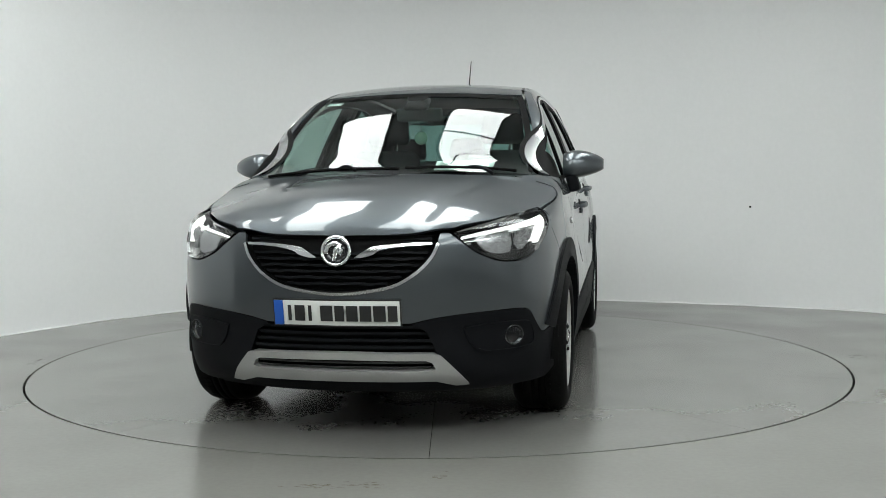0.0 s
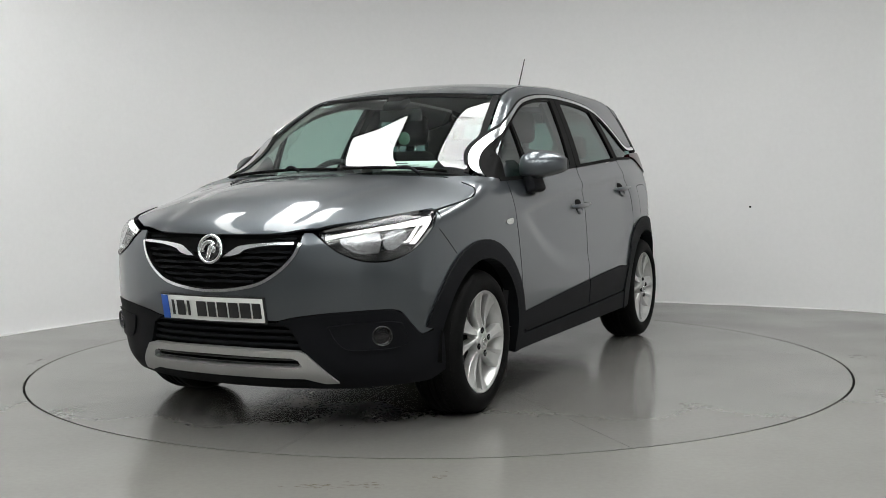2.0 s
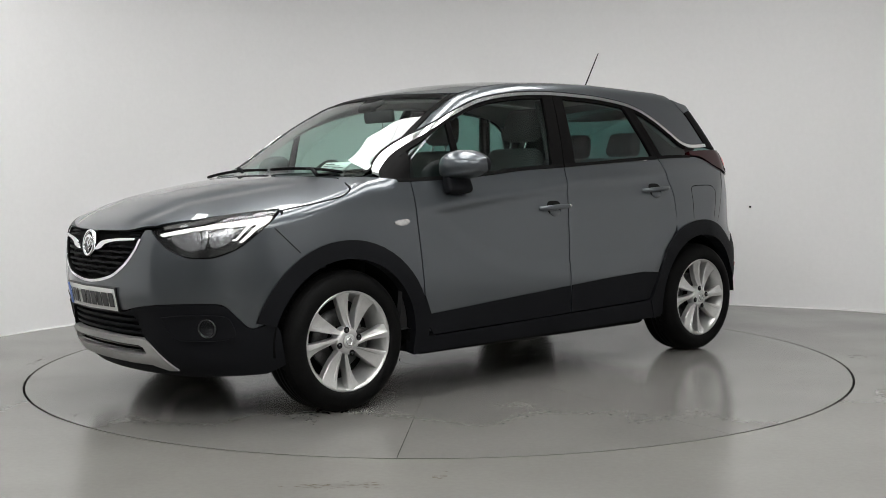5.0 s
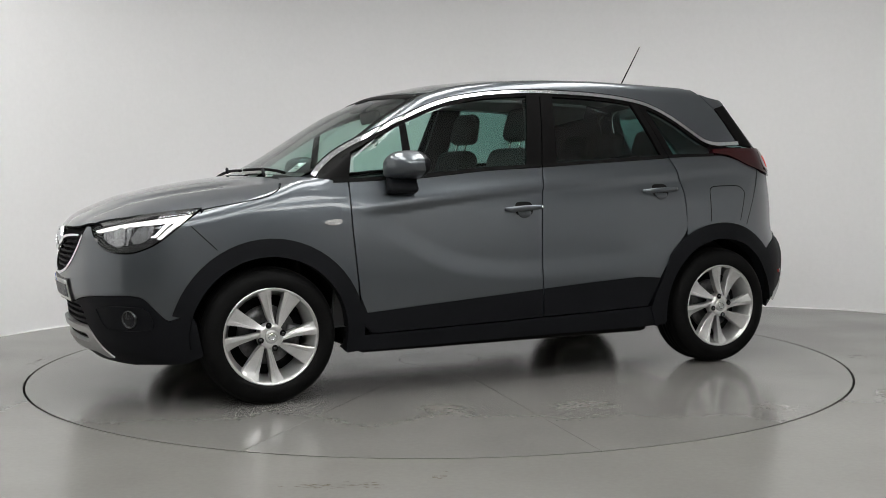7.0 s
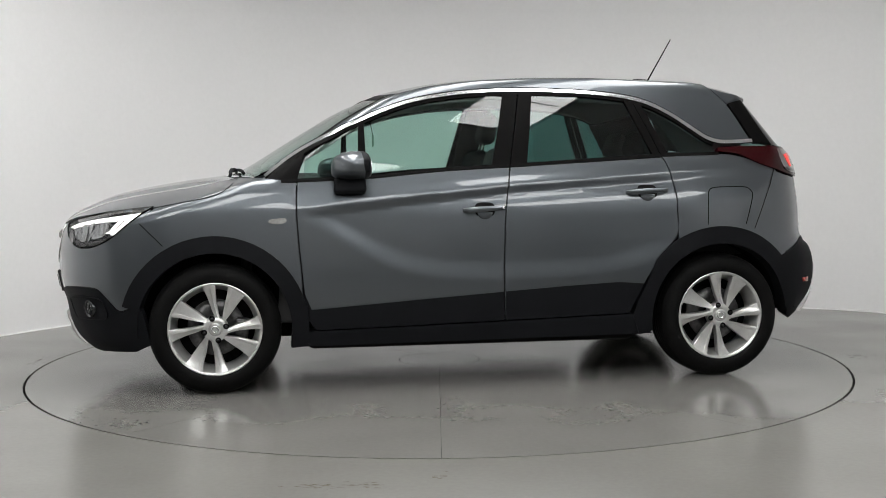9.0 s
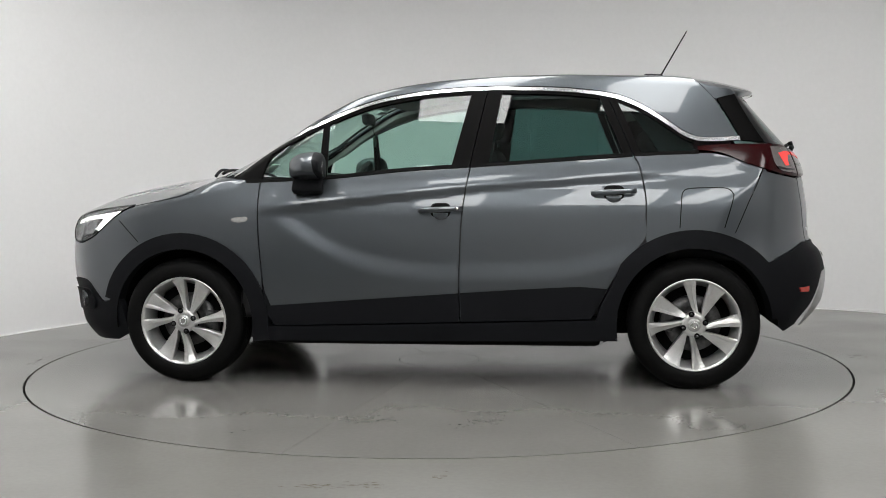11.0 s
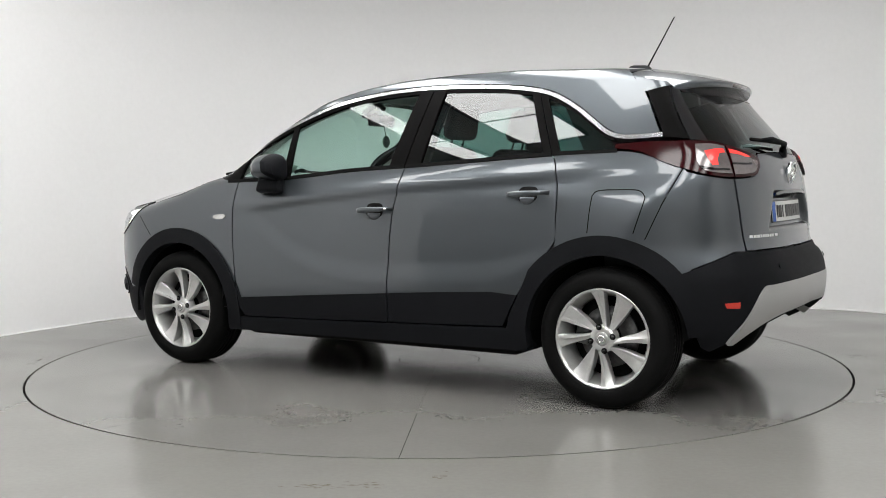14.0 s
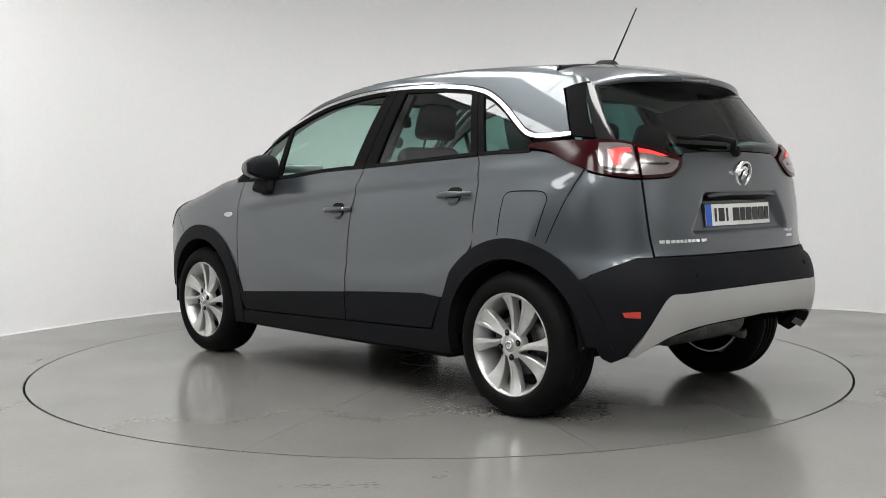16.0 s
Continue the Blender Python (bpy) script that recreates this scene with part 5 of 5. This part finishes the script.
part("silencer", lathe([(0.001, -0.3), (0.075, -0.29), (0.085, -0.26), (0.085, 0.26), (0.075, 0.29), (0.001, 0.3)], 24, pose(-1.62, -0.1, 0.36)), STEEL, CAR, "dull steel exhaust silencer")
part("engine_block", block(0.75, 1.0, 0.5, 0.05, 2, m=pose(1.52, 0, 0.35)), VOID, CAR, "dark engine bay")
part("boot_floor", block(0.62, 1.15, 0.08, 0.02, 2, m=pose(-1.5, 0, 0.62)), TRIM, CAR)
lower_side = [(1.0, 0.34), (-0.9, 0.36), (-1.1, 0.78), (-1.55, 0.80), (-1.62, 1.05)] + [(x, belt(x) - 0.012) for x in np.linspace(-1.3, 0.95, 20)]
both("door_lining", "S", lower_side, TRIM, off=-0.055, depth=-0.03, cell=0.06, label="dark inner door trim")
rail_poly = [(x, float(chrome_z(x)) - 0.008) for x in np.linspace(-1.28, 1.0, 60)] + [(x, top_z(x, float(EDGE_Y(x))) - 0.006) for x in np.linspace(1.05, -1.28, 50)]
both("pillar_lining", "S", rail_poly, LINING, off=-0.022, depth=0.03, cell=0.04, label="pale inner pillar trim")
both("post_lining", "S", [(-0.13, belt(-0.1)), (-0.29, belt(-0.3)), (-0.35, dlo(-0.35)), (-0.2, dlo(-0.2))], TRIM, off=-0.05, depth=0.02, cell=0.06)
both("rear_post_lining", "S", [(-1.16, belt(-1.16)), (-1.33, belt(-1.3)), (-1.5, 1.24), (-1.42, 1.42), (-1.36, 1.49), (-1.05, dlo(-1.05) + 0.02), (-1.0, dlo(-1.0))], TRIM, off=-0.06, depth=0.02, cell=0.06)
head_half = [(0.40, 0.0), (0.38, 0.4), (0.33, 0.535)] + [(x, float(EDGE_Y(x)) + 0.02) for x in np.linspace(0.3, -1.38, 20)] + [(-1.42, 0.0)]
part("headlining", patch("T", sym_top(head_half), off=-0.035, depth=0.0, cell=0.08), LINING, CAR, "pale roof lining")
part("dashboard", block(0.44, 1.36, 0.36, 0.09, 5, 0.86, m=pose(0.98, 0, 0.68)), TRIM, CAR, "dark dashboard")
part("instrument_hood", block(0.2, 0.36, 0.07, 0.03, 3, 0.85, m=pose(0.82, -0.36, 1.02)), TRIM, CAR)
part("bulkhead", block(0.05, 1.5, 0.6, 0.02, 2, m=pose(1.15, 0, 0.42)), VOID, CAR)


def seat(x, y, s_w=0.5):
    b = part("seat", block(0.52, s_w, 0.2, 0.07, 4, 0.95, m=pose(x, y, 0.52, 0, -8)), FABRIC, CAR, "dark fabric seat")
    part("backrest", block(0.14, s_w * 0.94, 0.64, 0.06, 4, 0.86, m=pose(x - 0.25, y, 0.60, 0, -16)), FABRIC, b)
    part("headrest", block(0.10, 0.27, 0.19, 0.045, 4, 0.86, m=pose(x - 0.45, y, 1.255, 0, -12)), FABRIC, b)
    for d in (-0.06, 0.06):
        part("headrest_post", tube([(x - 0.42, y + d, 1.18), (x - 0.455, y + d, 1.30)], 0.007, 8), CHROME, b)


seat(0.18, 0.35)
seat(0.18, -0.35)
bench = part("rear_seat", block(0.5, 1.24, 0.2, 0.07, 4, 0.95, m=pose(-0.62, 0, 0.55, 0, -8)), FABRIC, CAR, "dark fabric rear bench")
part("backrest", block(0.14, 1.2, 0.56, 0.06, 4, 0.93, m=pose(-0.92, 0, 0.63, 0, -18)), FABRIC, bench)
for y in (-0.4, 0.0, 0.4):
    part("headrest", block(0.09, 0.25, 0.15, 0.04, 4, 0.85, m=pose(-1.10, y, 1.175, 0, -14)), FABRIC, bench)
part("parcel_shelf", block(0.5, 1.15, 0.025, 0.008, 2, m=pose(-1.42, 0, 1.09)), TRIM, CAR)


def steering_wheel():
    m = Matrix.Translation((0.62, -0.36, 0.98)) @ pose(0, 0, 0, 0, 0, -90) @ pose(0, 0, 0, 24)
    bm = lathe([(0.185 + 0.016 * math.cos(a), 0.016 * math.sin(a)) for a in np.linspace(0, 2 * math.pi, 11)[:-1]], 40, m, closed=True)
    w = part("steering_wheel", bm, TRIM, CAR, "black steering wheel")
    part("wheel_boss", merge(block(0.15, 0.05, 0.12, 0.02, 3, m=m @ pose(0, -0.02, -0.06)), block(0.34, 0.025, 0.03, 0.008, 2, m=m @ pose(0, 0, -0.02)), block(0.04, 0.025, 0.17, 0.008, 2, m=m @ pose(0, 0, -0.18))), TRIM, w)


steering_wheel()
mir = part("rear_view_mirror", block(0.035, 0.25, 0.07, 0.015, 3, m=pose(0.47, 0.0, 1.36, 0, 6)), TRIM, CAR, "black inside mirror")
part("mirror_stalk", tube([(0.50, 0, 1.43), (0.56, 0, 1.455)], 0.012, 8), TRIM, mir)
part("camera_pod", block(0.12, 0.14, 0.04, 0.015, 3, 0.8, m=pose(0.52, 0, 1.438, 0, 30)), VOID, CAR, "black sensor housing behind the windscreen")
part("air_freshener", lathe([(0.001, -0.004), (0.034, -0.004), (0.036, 0.0), (0.034, 0.004), (0.001, 0.004)], 28, pose(0.44, 0.0, 1.27, 0, 0, 90)), FOB, mir, "round green air freshener")
part("freshener_cord", tube([(0.455, 0, 1.37), (0.44, 0, 1.30)], 0.002, 6), SEAL, mir)
P, N = surf("T", [(1.075, 0.36)])
part("dash_card", block(0.004, 0.30, 0.07, 0, m=Matrix.Translation(Vector(P[0] - N[0] * 0.045)) @ pose(-0.02, -0.03, -0.015, 0, -52, -10)), PAPER, CAR, "white paper card behind the windscreen")
for z, a, b in ((0.05, -0.13, -0.02), (0.035, -0.13, 0.06), (0.02, 0.0, 0.12)):
    part("print_bar", block(0.001, b - a, 0.005, 0, m=Matrix.Translation(Vector(P[0] - N[0] * 0.045)) @ pose(-0.02, -0.03, -0.015, 0, -52, -10) @ pose(0.0028, (a + b) / 2, z)), TRIM, bpy.data.objects["dash_card"])
P, N = surf("T", [(0.48, -0.47)])
part("screen_sticker", block(0.03, 0.09, 0.002, 0, m=Matrix.Translation(Vector(P[0] - N[0] * 0.012)) @ Vector(N[0]).to_track_quat("Z", "Y").to_matrix().to_4x4() @ pose(0, 0, 0, 0, 0, 90)), PAPER, CAR, "small pale sticker at the top of the windscreen")


# ---- what moves ----
def turned(t):
    """How far the table has turned, in degrees."""
    return -99.964 - 7.9437 * t - 0.01101 * (t - 8) ** 2


def motions():
    times = [0.5 * k for k in range(33)]
    on_table = Matrix.Translation((-0.0695, -0.02, 0.0))
    walk(TABLE, [(t, pose(0, 0, 0, 0, 0, turned(t))) for t in times])
    walk(CAR, [(t, pose(0, 0, 0, 0, 0, turned(t)) @ on_table) for t in times])


motions()
